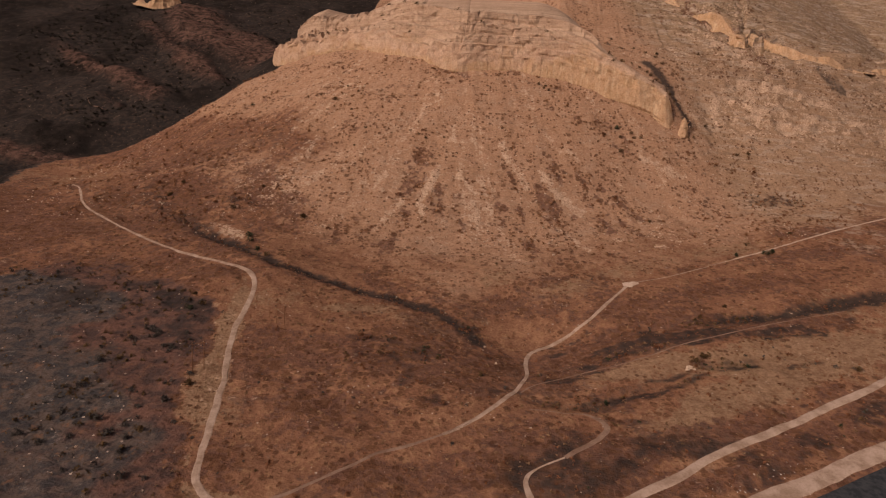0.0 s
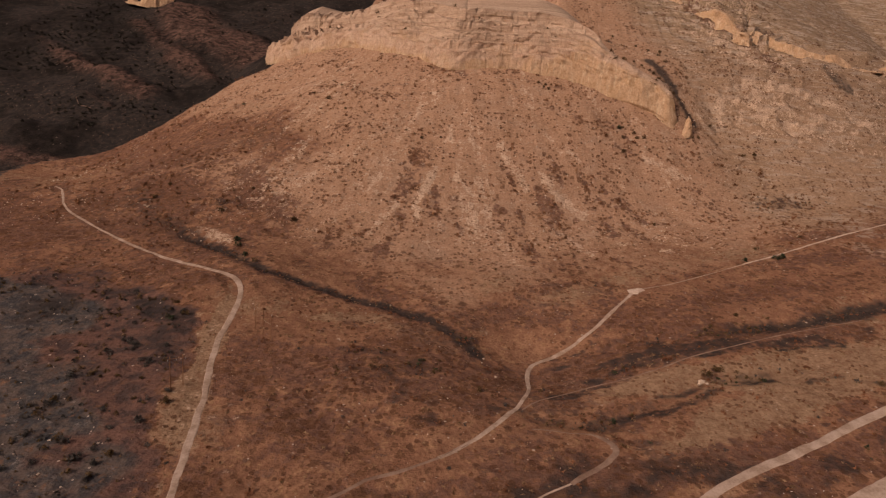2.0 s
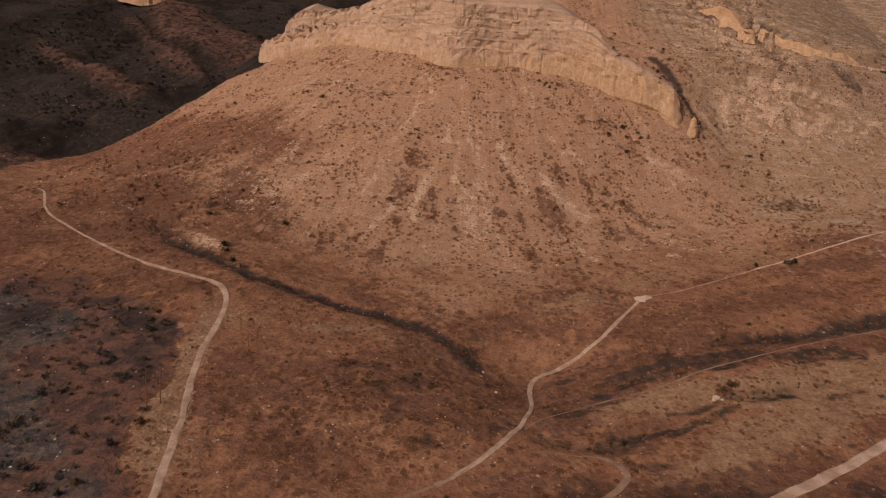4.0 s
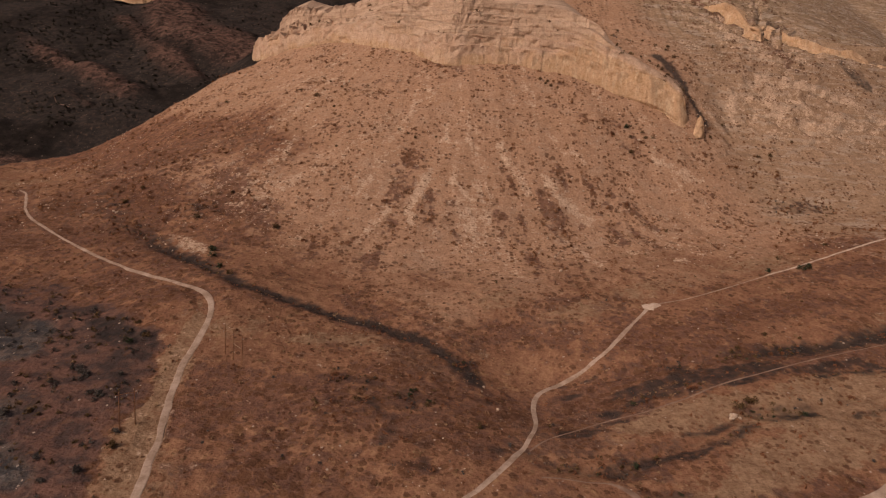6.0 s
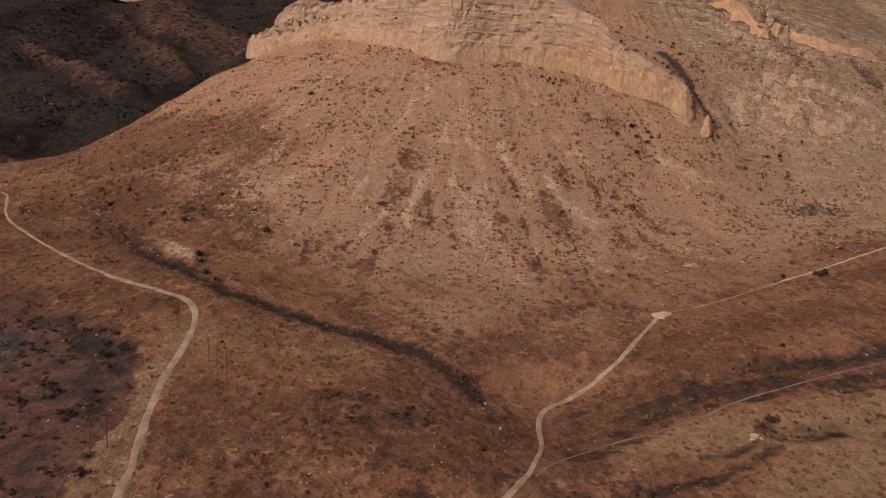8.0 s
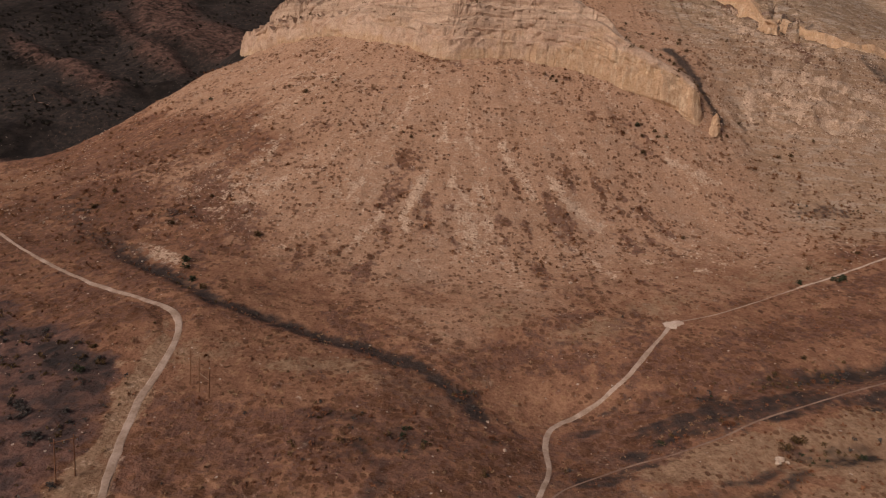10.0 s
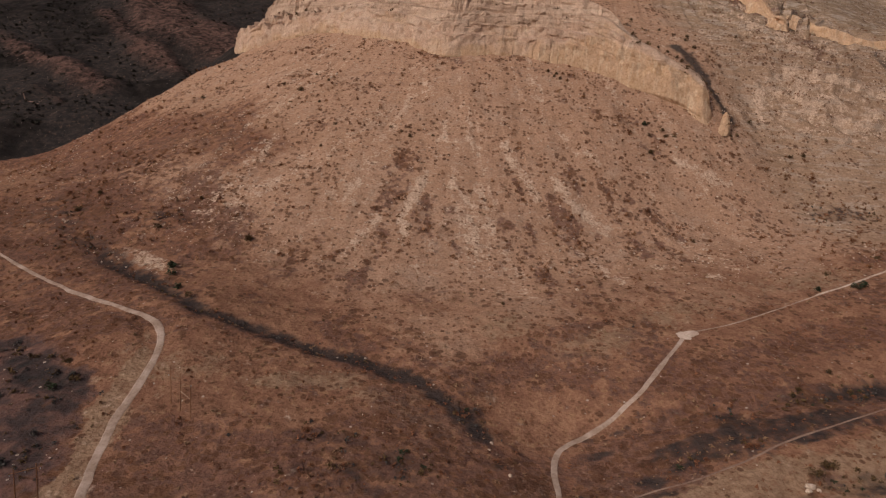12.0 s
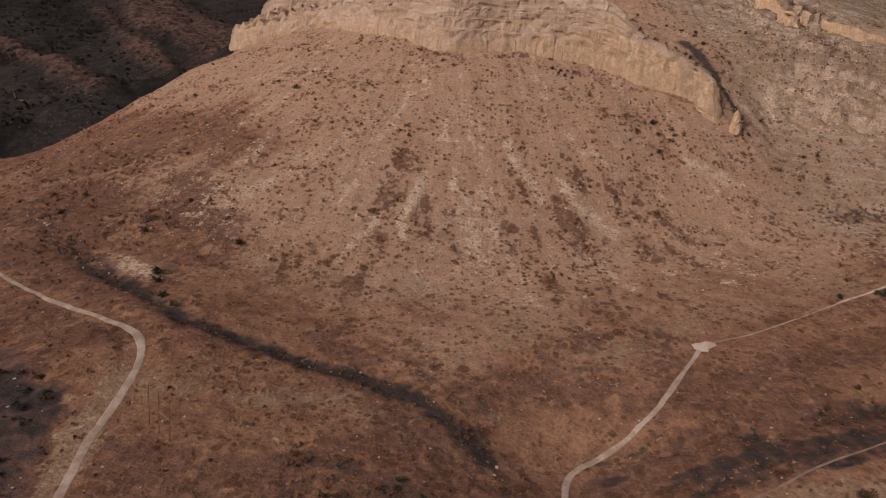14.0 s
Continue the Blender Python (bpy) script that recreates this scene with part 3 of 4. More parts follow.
def cover_masks(x, y):
    """Where the ground is scrub, scree, tawny grass, rust-red growth, dark thicket and stones: 0 to 1 each."""
    w = 7.0 * fbm(x, y, 26, 31, 4)
    ww = 2.2 * fbm(x, y, 9, 173, 3)
    # the dark hollow, and the canyon side behind the crest whose shade is painted
    scrub = smooth(-5, 7, inside(x, y, SCRUB_LEFT) + 1.1 * w + 3.5 * fbm(x, y, 7, 39, 2)) * (0.72 + 0.28 * smooth(-0.2, 0.5, fbm(x, y, 40, 33, 2)))
    scrub = scrub * (1 - 0.9 * smooth(2.5, 0.5, near_line(x + 2.5, y, ROAD_LEFT)[0] - 3))
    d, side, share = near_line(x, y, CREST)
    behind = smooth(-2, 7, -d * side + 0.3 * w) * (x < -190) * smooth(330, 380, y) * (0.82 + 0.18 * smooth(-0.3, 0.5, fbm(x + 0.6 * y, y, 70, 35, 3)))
    # thickets
    # gully: soft shade of bed and near bank painted in with its growth
    d, side, share = near_line(x, y, GULLY)
    deep = (0.36 + 0.46 * smooth(0.18, 0.42, share)) * np.exp(-((d + 0.10 * w + 0.5 * ww) / (5.0 + 7.0 * smooth(0.45, 0.15, share))) ** 2)
    gully_side_shade = 0.85 * np.exp(-(d / 13.0) ** 2) * (side < 0) * smooth(0.0, 0.1, share)
    d, side, share = near_line(x, y, WASH)
    deep = np.maximum(deep, smooth(0.15, 0.5, share) * np.exp(-((d + 0.2 * w + 0.5 * ww) / 7.0) ** 2) * (0.55 + 0.3 * smooth(110, 150, x)))
    d, side, share = near_line(x, y, HEDGE)
    deep = np.maximum(deep, smooth(0.0, 0.2, share) * np.exp(-((d + 0.25 * w) / 3.2) ** 2) * 0.4)
    for line, half in LINES:
        deep = np.maximum(deep, 0.66 * along(x, y, line, half, 0.9 * ww))
    mixed = smooth(-6, 8, inside(x, y, MIXED) + 0.6 * w)
    deep = np.maximum(deep, 0.62 * mixed * smooth(-0.1, 0.5, fbm(x, 2.6 * (y - 0.2 * x), 18, 175, 3)))
    dark_ground = smooth(-4, 5, inside(x, y, DARK_GROUND) + 0.5 * w)
    verge = smooth(-3, 4, inside(x, y, VERGE_SCRUB) + 0.3 * w)
    deep = np.maximum(deep, dark_ground * (0.26 + 0.3 * smooth(0.0, 0.6, fbm(x, y, 16, 67, 3))))
    deep = np.maximum(deep, verge * 0.5 * smooth(-0.1, 0.5, fbm(x, y, 14, 69, 3)))
    # scree
    slope = smooth(335, 375, y) * smooth(250, 150, np.abs(x - 20)) * smooth(620, 560, y)
    across = fan(x, y)
    streak = fbm(across / 7.0 + 0.5 * fbm(x, y, 30, 47, 2), y / 55.0, 1.0, 41, 3)
    pale = 0.40 * slope * smooth(0.1, 0.9, streak)
    gaps = 0.68 + 0.32 * smooth(-0.5, 0.3, fbm(x, y, 10, 179, 3))
    for line, half, much in RUNS:
        pale = np.maximum(pale, much * gaps * along(x, y, line, half, 1.1 * ww))
    crag = smooth(196, 215, x) * smooth(485, 505, y) * smooth(545, 530, y + 0.02 * (x - 250)) * smooth(0.0, 0.4, fbm(x, y, 22, 43, 3) + 0.35)
    front, tread = terraces(x, y, forms(x, y))[1:]
    for line, half in LIPS:
        pale = np.maximum(pale, 0.8 * gaps * along(x, y, line, half, 1.2 * ww))
    crag = np.maximum(0.5 * crag, smooth(-5, 6, inside(x, y, OUTCROP) + 0.7 * w) * (0.35 + 0.65 * smooth(-0.3, 0.5, fbm(x, y, 12, 183, 3))))
    pale = np.maximum(pale, np.maximum(0.78 * crag, 0.5 * front))
    deep = np.maximum(deep, 0.6 * along(x, y, RUBBLE, 9.0, ww) * smooth(-0.3, 0.4, fbm(x, y, 12, 185, 3)))
    # tan grass
    field = smooth(-4, 5, inside(x, y, FIELD_RIGHT) + 0.6 * w)
    strip = smooth(4.5, 1.5, near_line(x + 4.5, y, ROAD_LEFT)[0] + 0.8 * w) * smooth(290, 250, y)
    pale = np.maximum(pale, 0.16 * strip)
    grass = np.maximum(np.maximum(strip, field), 0.6 * smooth(0.0, 0.9, fbm(x, y * 1.3, 50, 61, 3)))
    for cx, cy, rx, ry, turn in TAWNY:
        grass = np.maximum(grass, spot(x + 0.5 * w, y + 0.5 * w, cx, cy, rx, ry, turn))
    # rust-brown growth
    high = smooth(-80, 40, y - 318 - 0.62 * np.maximum(0, -x) - 0.42 * np.maximum(0, x - 30) + 20 * fbm(x, y, 40, 45, 3))
    # west-facing slope: its weaker, grazing light is put into browner soil
    brown = smooth(-34, 34, inside(x, y, BROWN_SLOPE) + 2.4 * w)
    high = high * (1 - 0.95 * brown)
    red = 0.72 * smooth(0.0, 0.9, fbm(x, y, 40, 51, 4) + 0.45 * smooth(320, 240, y)) * (1 - field) * (1 - 0.7 * high)
    red = np.maximum(red, 0.88 * smooth(-75, -135, x) * smooth(235, 265, y) * smooth(470, 400, y) * (0.55 + 0.6 * smooth(-0.6, 0.5, fbm(x, y, 18, 181, 3))))
    for cx, cy, rx, ry, turn in BURN:
        red = np.maximum(red, 0.85 * spot(x + 0.8 * w, y + 0.8 * w, cx, cy, rx, ry, turn))
    for cx, cy, rx, ry, turn in DARKS:
        red = np.maximum(red, (0.95 if cy < 340 else 0.5) * spot(x + 0.4 * w, y + 0.3 * w, cx, cy, rx, ry, turn))
        deep = np.maximum(deep, 0.46 * spot(x + 0.4 * w, y + 0.3 * w, cx, cy, 0.9 * rx, 0.9 * ry, turn))
    red = np.maximum(red, np.maximum(0.9 * mixed, 0.62 * brown))
    red = np.maximum(red, np.maximum(0.95 * dark_ground, 0.75 * verge)) * (1 - strip)
    red = np.maximum(red, np.maximum(growth(x, y), gully_side_shade))
    red = np.maximum(red, np.maximum(0.5 * tread, 0.7 * along(x, y, [(246, 642), (280, 617), (295, 593), (300, 560)], 11.0, ww)))
    deep = np.maximum(deep, 0.95 * np.exp(-((near_line(x, y, NOTCH)[0] + 0.3 * w) / 5.0) ** 2) * smooth(-0.5, 0.2, fbm(x, y, 14, 97, 3) + 0.1))
    deep = np.maximum(deep, 0.6 * scrub * smooth(172, 215, y + 0.25 * (x + 120)) * smooth(-0.5, 0.3, fbm(x, y, 24, 69, 3)))
    near_hollow = smooth(0, 26, -17 - 0.78 * (y - 110) - (x + 62) + 20 * fbm(x, y, 34, 63, 3))
    red = np.where((scrub > 0.1) & (y < 330), 1 - near_hollow * (1 - 0.35 * smooth(150, 125, y)), red)
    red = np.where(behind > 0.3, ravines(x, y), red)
    stony = np.clip(scrub * 0.1 + crag + 0.45 * slope + 0.8 * spot(x, y, -158, 337, 20, 9, -25), 0, 1)
    pale = np.maximum(pale, 0.75 * spot(x + 0.4 * w, y, -150, 335, 20, 6, -28))
    hill = smooth(190, 240, x + 0.3 * (y - 500)) * (0.6 + 0.4 * smooth(540, 640, y))
    grass = grass * (1 - 0.6 * high)
    return np.maximum(scrub, behind), pale, grass, red, deep, stony, high, hill, behind


def build_ground():
    xs = lines_of([(-4000, -1000, 250), (-1000, -620, 16), (-620, -300, 3.4), (-300, -180, 1.9), (-180, 220, 1.25), (220, 330, 1.8), (330, 620, 4), (620, 1000, 16), (1000, 4000, 250)])
    ys = lines_of([(-3000, -200, 200), (-200, 80, 14), (80, 330, 1.2), (330, 540, 1.5), (540, 720, 2.6), (720, 1250, 5), (1250, 1600, 25), (1600, 4600, 250)])
    gx, gy = [g.ravel() for g in np.meshgrid(xs, ys)]
    me = mesh_from("ground", np.stack([gx, gy, height(gx, gy)], 1), grid_faces(len(xs), len(ys)), GROUND)
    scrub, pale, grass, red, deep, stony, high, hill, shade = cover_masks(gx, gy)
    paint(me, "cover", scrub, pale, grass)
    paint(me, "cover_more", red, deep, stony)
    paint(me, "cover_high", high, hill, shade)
    return tagged(new("ground", me), "dry brown hillside with sparse grass and scree", "ground", kind="structure")


build_ground()


def build_track(name, line, half, material, label, lift=0.07, taper=1.0, ragged=1.0):
    c, s = curve_through(line, 1.0)
    half = half * (taper + (1 - taper) * smooth(0.25, 0.55, s / s[-1]))
    t = np.gradient(c, axis=0)
    t /= np.hypot(t[:, 0], t[:, 1])[:, None]
    side = np.stack([-t[:, 1], t[:, 0]], 1)
    cols = np.array([-1.0, -0.75, -0.5, -0.2, 0.2, 0.5, 0.75, 1.0])
    rows = []
    for k, q in enumerate(cols):
        edge = 1.0 + ragged * 0.22 * fbm(s, s * 0 + 7, 16.0, 73, 2) + ragged * (0.38 * fbm(s, s * 0 + 40 * (q > 0) + 7, 3.5, 71, 3) if abs(q) == 1 else 0.0)
        p = c + side * (q * half * edge + ragged * 0.25 * half * fbm(s, 0 * s, 9, 75, 2))[:, None]
        rut = -0.05 if abs(q) == 0.5 else 0.0
        z = height(p[:, 0], p[:, 1]) + (lift + rut if abs(q) < 1 else -0.25)
        rows.append(np.column_stack([p, z]))
    v = np.stack(rows, 1).reshape(-1, 3)
    me = mesh_from(name, v, grid_faces(len(cols), len(c))[:, ::-1], material)
    return tagged(new(name, me), label, "road", kind="structure")


build_track("dirt_road", ROAD_LEFT, 1.75, DUST, "pale dusty dirt road curving across the dry slope", 0.07, 0.55)
build_track("dirt_road", ROAD_MIDDLE, 1.15, DUST, "narrow dusty track climbing to a bare turnaround")
build_track("dirt_road", ROAD_TAIL, 0.85, SIDE_DUST, "faint brown track running out into dry grass")
build_track("dirt_road", ROAD_RIGHT, 2.2, DUST, "wide pale gravel road beside dry scrub", ragged=0.45)
build_track("dirt_path", ROAD_SIDE, 1.3, SIDE_DUST, "faint brown side track in low scrub", taper=0.3)
build_track("dirt_path", ROAD_HOOK, 1.3, DUST, "pale bend of a dusty side track", taper=0.35)
build_track("dirt_path", FOOT_WIDE, 0.75, BRIGHT_DUST, "pale footpath climbing beside green shrubs")
build_track("dirt_path", FOOT_RIGHT, 0.38, DUST, "thin pale footpath along the foot of the slope")
build_track("dirt_path", FOOT_MIDDLE, 0.4, SIDE_DUST, "thin worn footpath through tawny grass")
build_track("road_shoulder", SHOULDER, 4.2, DUST, "wide bare sandy verge beside the asphalt road", ragged=0.4)
build_track("asphalt_road", HIGHWAY, 6.5, ASPHALT, "dark asphalt road at the edge of the valley", 0.16, ragged=0.04)


build_track("dirt_path", FAR_PATH, 0.7, SIDE_DUST, "short pale path on the dark far hillside", 0.3, 0.5)


def build_turnaround():
    """The bare patch where the middle track ends."""
    v = [(109.5, 291.0, float(height(109.5, 291.0)) + 0.14)]
    rim = 28
    for k in range(rim):
        a = 2 * math.pi * k / rim
        r = 5.4 + 1.2 * math.sin(2 * a + 0.5) + 0.9 * math.sin(3 * a + 0.4) + 0.35 * math.sin(7 * a) + 0.35 * math.sin(9 * a + 2)
        for f in (0.6, 1.0):
            px, py = 109.5 + r * f * math.cos(a), 291.0 + r * f * 0.9 * math.sin(a)
            v.append((px, py, float(height(px, py)) + (0.13 if f < 1 else -0.1)))
    bm = bmesh.new()
    vs = [bm.verts.new(q) for q in v]
    for k in range(rim):
        n = (k + 1) % rim
        bm.faces.new((vs[0], vs[1 + 2 * k], vs[1 + 2 * n]))
        bm.faces.new((vs[1 + 2 * k], vs[2 + 2 * k], vs[2 + 2 * n], vs[1 + 2 * n]))
    me = bpy.data.meshes.new("turnaround")
    bm.to_mesh(me)
    bm.free()
    me.materials.append(BRIGHT_DUST)
    tagged(new("turnaround", me), "bare pale patch where the track ends", "clearing", kind="structure")


build_turnaround()

# ---------------------------------------------------------------- cliff
MESA = [(-200, 900), (-250, 800), (-246, 730), (-226, 676), (-211, 652), (-187, 629), (-168, 620), (-148, 614), (-109, 594), (-65, 560), (-45, 548.5), (-23, 534.5), (-4, 525), (27.5, 522), (67, 519),
        (87, 516.5), (105, 511.5), (122, 505), (146, 500.5), (170, 495), (185, 488), (195, 491), (195, 508), (186, 530), (160, 556), (125, 596), (95, 650), (60, 740), (40, 840)]


BED_X = [-262, -225, -172, -149, -109, -65, -45, -23, -4, 28, 68, 87, 105, 122, 146, 172, 190, 206]
BED_Z = [164, 172, 178, 186, 191, 183, 179, 173, 168.5, 169.5, 170, 168, 163, 156, 150.5, 143, 132, 124]


def cliff_rows():
    """The outline of the rock, its bed height, and the way into it, at even steps."""
    c, s = curve_through(MESA, 0.9)
    t = np.gradient(c, axis=0)
    k = np.ones(15) / 15
    t = np.stack([np.convolve(np.pad(t[:, i], 7, "edge"), k, "valid") for i in (0, 1)], 1)
    t /= np.hypot(t[:, 0], t[:, 1])[:, None]
    return c, s, np.stack([-t[:, 1], t[:, 0]], 1), np.interp(c[:, 0], BED_X, BED_Z) - 2


def cliff_at(c, s, inward, zb, q):
    """Points of the rock at the step q (0 to 15), for each place of the outline."""
    x = c[:, 0]
    end, west = smooth(70, 150, x), smooth(-70, -140, x)
    i = np.arange(16)
    mid_d = np.array([-3, -1, 0, 1.0, 2.0, 5, 6, 11, 12, 19, 20, 29, 30, 42, 80, 220])
    mid_h = np.array([-12, -4, 0, 9, 18, 19.5, 27, 28.5, 37, 38.5, 48, 50, 61, 64, 84, 112])
    end_d = np.array([-3, -1, 0, 1.0, 2.0, 3, 4.5, 5.5, 7, 8.5, 10, 14, 18, 40, 90, 200])
    end_h = np.array([-12, -4, 0, 9, 18, 22, 27, 31, 35, 38, 40, 42, 43, 47, 52, 60])
    west_d = np.array([-16, -5, 0, 1.0, 2.0, 3, 16, 17, 30, 31, 44, 45.5, 46.5, 56, 90, 220])
    west_h = np.array([-26, -7, 0, 12, 22, 27, 28, 36, 37, 43, 44, 54, 63, 67, 80, 100])
    end_h = end_h[:, None] * np.interp(x, [100, 122, 146, 179, 195], [1.1, 1.0, 0.84, 0.66, 0.66])[None]
    lower = np.interp(x, [-190, -150, -110, -60], [1.0, 0.80, 0.72, 0.85])
    # the steps rise, sink and break along the face
    shake = smooth(2.0, 3.5, q) * smooth(13.5, 12.5, q)
    v = np.clip(q + shake * (0.75 * fbm(s, 0 * s, 70, 141, 3) + 0.25 * np.round(2 * vnoise(s / 9.0, 0 * s + np.floor(q), 143))), -0.5, 15)
    d = np.interp(v, i, mid_d) * (1 - end) * (1 - west) + np.interp(v, i, end_d) * end + np.interp(v, i, west_d) * west
    h = np.interp(v, i, mid_h) * (1 - end) * (1 - west) + np.array([np.interp(v[k], i, end_h[:, k]) for k in range(len(x))]) * end + np.interp(v, i, west_h) * lower * west
    face = smooth(-3, 2, h) * smooth(80, 60, h)
    block = np.round(3 * vnoise(s / 5.5, h / 4.5, 85)) / 3
    joint = smooth(0.80, 0.95, 1 - np.abs(vnoise(s / 7.0, h / 40.0, 89)))
    bed = smooth(0.84, 0.97, 1 - np.abs(vnoise(s / 55.0, h / 3.6, 91))) * smooth(12, 22, h)
    sparse = smooth(0.1, 0.5, vnoise(s / 30.0, h / 25.0, 93))
    bed = bed * (1 - 0.7 * end)
    bump = 3.2 * fbm(s, h * 0.4, 46, 81, 3) + 0.6 * fbm(s, h * 0.5, 8, 83, 3) + 1.1 * block * smooth(4, 18, h + 14 * west) - 0.5 * joint * sparse - 0.95 * bed
    d = d - face * bump
    p = c + inward * np.minimum(d, 25)[:, None] + np.array([0.03, 1.0]) * np.maximum(d - 25, 0)[:, None]
    z = zb + h + face * (0.5 * fbm(s, h, 9, 87, 2) + 1.5 * fbm(s, 0 * s, 60, 145, 2)) + west * smooth(18, 26, h) * smooth(70, 60, h) * 1.3 * np.round(2.2 * vnoise(s / 4.5, np.floor(h / 7.0), 147))
    return np.column_stack([p, z])


def build_cliff():
    rows = cliff_rows()
    u = np.concatenate([[0, 1], np.linspace(1.5, 13, 105), [13.3, 13.6, 14, 14.5, 15]])
    v = np.stack([cliff_at(*rows, q) for q in u], 1).reshape(-1, 3)
    me = mesh_from("cliff", v, grid_faces(len(u), len(rows[0])), ROCK, False)
    tier = np.tile(u / 15, len(rows[0])) - 0.3 * np.repeat(smooth(60, 130, rows[0][:, 0]), len(u))
    paint(me, "tier", tier, tier, tier)
    return tagged(new("cliff", me), "stepped tan limestone cliff above the debris slope", "cliff", kind="structure")


build_cliff()


def build_rock_band(line, height_of, label):
    """A broken rock face along a hillside."""
    c, s = curve_through(line, 1.2)
    t = np.gradient(c, axis=0)
    t /= np.hypot(t[:, 0], t[:, 1])[:, None]
    inward = np.stack([-t[:, 1], t[:, 0]], 1)
    low = c - inward * 4.0
    zb = forms(low[:, 0], low[:, 1])
    tall = np.maximum(1.0, height_of + 8 * fbm(s, s * 0, 36, 95, 3)) * smooth(0, 25, s) * smooth(s[-1], 0.8 * s[-1], s) * np.interp(c[:, 0], [305, 345, 400], [1.0, 0.62, 0.5])
    cols = []
    for q in np.linspace(-0.2, 1.25, 26):
        d = np.interp(q, [-0.2, 0, 0.45, 0.55, 1.0, 1.25], [-4, -1.5, 0, 1.5, 2.5, 12])
        h = np.where(q < 1, q * tall, tall + (q - 1) * 8)
        bump = 1.8 * fbm(s, h * 0.6, 13, 91, 3) + 1.0 * fbm(s, h * 0.3, 5, 93, 2)
        cols.append(np.column_stack([c + inward * (d - bump * (q < 1.2))[:, None], zb + h]))
    me = mesh_from("rock_band", np.stack(cols, 1).reshape(-1, 3), grid_faces(26, len(c)), ROCK, False)
    tagged(new("rock_band", me), label, "cliff", kind="structure")


build_rock_band(LEDGE, 12, "broken orange rock band high on the far hill")
build_rock_band([(-668, 1182), (-648, 1168), (-618, 1160), (-590, 1170), (-560, 1190)], 15, "small pale rock face above the dark hillside")


# ---------------------------------------------------------------- plants and stones
def leaf_material(name, dim, light):
    n = Nodes(name, 0.9)
    pick = n.geo.outputs["Random Per Island"]
    return n.done(n.mix(pick, dim, light))


OLIVE = leaf_material("dark_olive_leaves", (0.068, 0.042, 0.020), (0.150, 0.090, 0.042))
UMBER = leaf_material("dark_brown_leaves", (0.120, 0.052, 0.024), (0.225, 0.104, 0.048))
# leaf colour darkened to stand in for shade on the far hillside
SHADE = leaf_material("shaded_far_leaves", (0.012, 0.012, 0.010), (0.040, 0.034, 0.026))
GREEN = leaf_material("green_leaves", (0.030, 0.036, 0.020), (0.062, 0.070, 0.038))
BROWN = leaf_material("brown_dry_leaves", (0.175, 0.080, 0.040), (0.330, 0.165, 0.085))
RUST = leaf_material("rust_brown_twigs", (0.125, 0.052, 0.028), (0.240, 0.104, 0.052))
STRAW = leaf_material("dry_straw", (0.17, 0.100, 0.056), (0.31, 0.190, 0.108))
GREY = leaf_material("grey_twigs", (0.045, 0.040, 0.036), (0.115, 0.095, 0.082))
STONE = plain_material("pale_stone", (0.42, 0.30, 0.215), (0.60, 0.46, 0.355), 0.8)
BARK = plain_material("grey_bark", (0.07, 0.055, 0.04), (0.13, 0.10, 0.075), 0.1)
rng = np.random.default_rng(7)


def leaf_cloud(px, py, pz, wide, tall, count, leaf):
    """Small leaf faces that fill domes: one dome a place."""
    n = len(px)
    a = rng.uniform(0, 2 * np.pi, (n, count))
    v = rng.uniform(0.0, 1.0, (n, count))
    r = np.sqrt(rng.uniform(0.05, 1.0, (n, count))) * np.sqrt(np.clip(1 - v * v, 0, 1)) * (0.75 + 0.35 * np.sin(a * 3 + rng.uniform(0, 6, (n, 1))))
    c = np.stack([px[:, None] + wide[:, None] * r * np.cos(a), py[:, None] + wide[:, None] * r * np.sin(a), pz[:, None] + tall[:, None] * v], 2)
    size = (leaf * wide)[:, None, None, None]
    tri = c[:, :, None, :] + rng.normal(0, 1, (n, count, 3, 3)) * size * np.array([1, 1, 0.8])
    tri[..., 2] = np.maximum(tri[..., 2], pz[:, None, None] - 0.15)
    return tri.reshape(-1, 3)


def stuff(name, verts, material, label, category):
    me = mesh_from(name, verts, np.arange(len(verts)).reshape(-1, 3), material, False)
    return tagged(new(name, me), label, category, kind="stuff")


def scatter(count, x0, x1, y0, y1, chance, clear=1.0):
    """Random places, kept by a chance from 0 to 1 and off the roads."""
    x, y = rng.uniform(x0, x1, count), rng.uniform(y0, y1, count)
    keep = rng.uniform(0, 1, count) < chance(x, y)
    x, y = x[keep], y[keep]
    for line, half in TRACKS:
        off = near_line(x, y, line)[0] > half + clear
        x, y = x[off], y[off]
    off = np.hypot(x - 110, y - 291) > 7
    return x[off], y[off], height(x[off], y[off])


def in_scrub(x, y):
    return smooth(-3, 3, inside(x, y, SCRUB_LEFT) + 3 * fbm(x, y, 15, 101, 2))


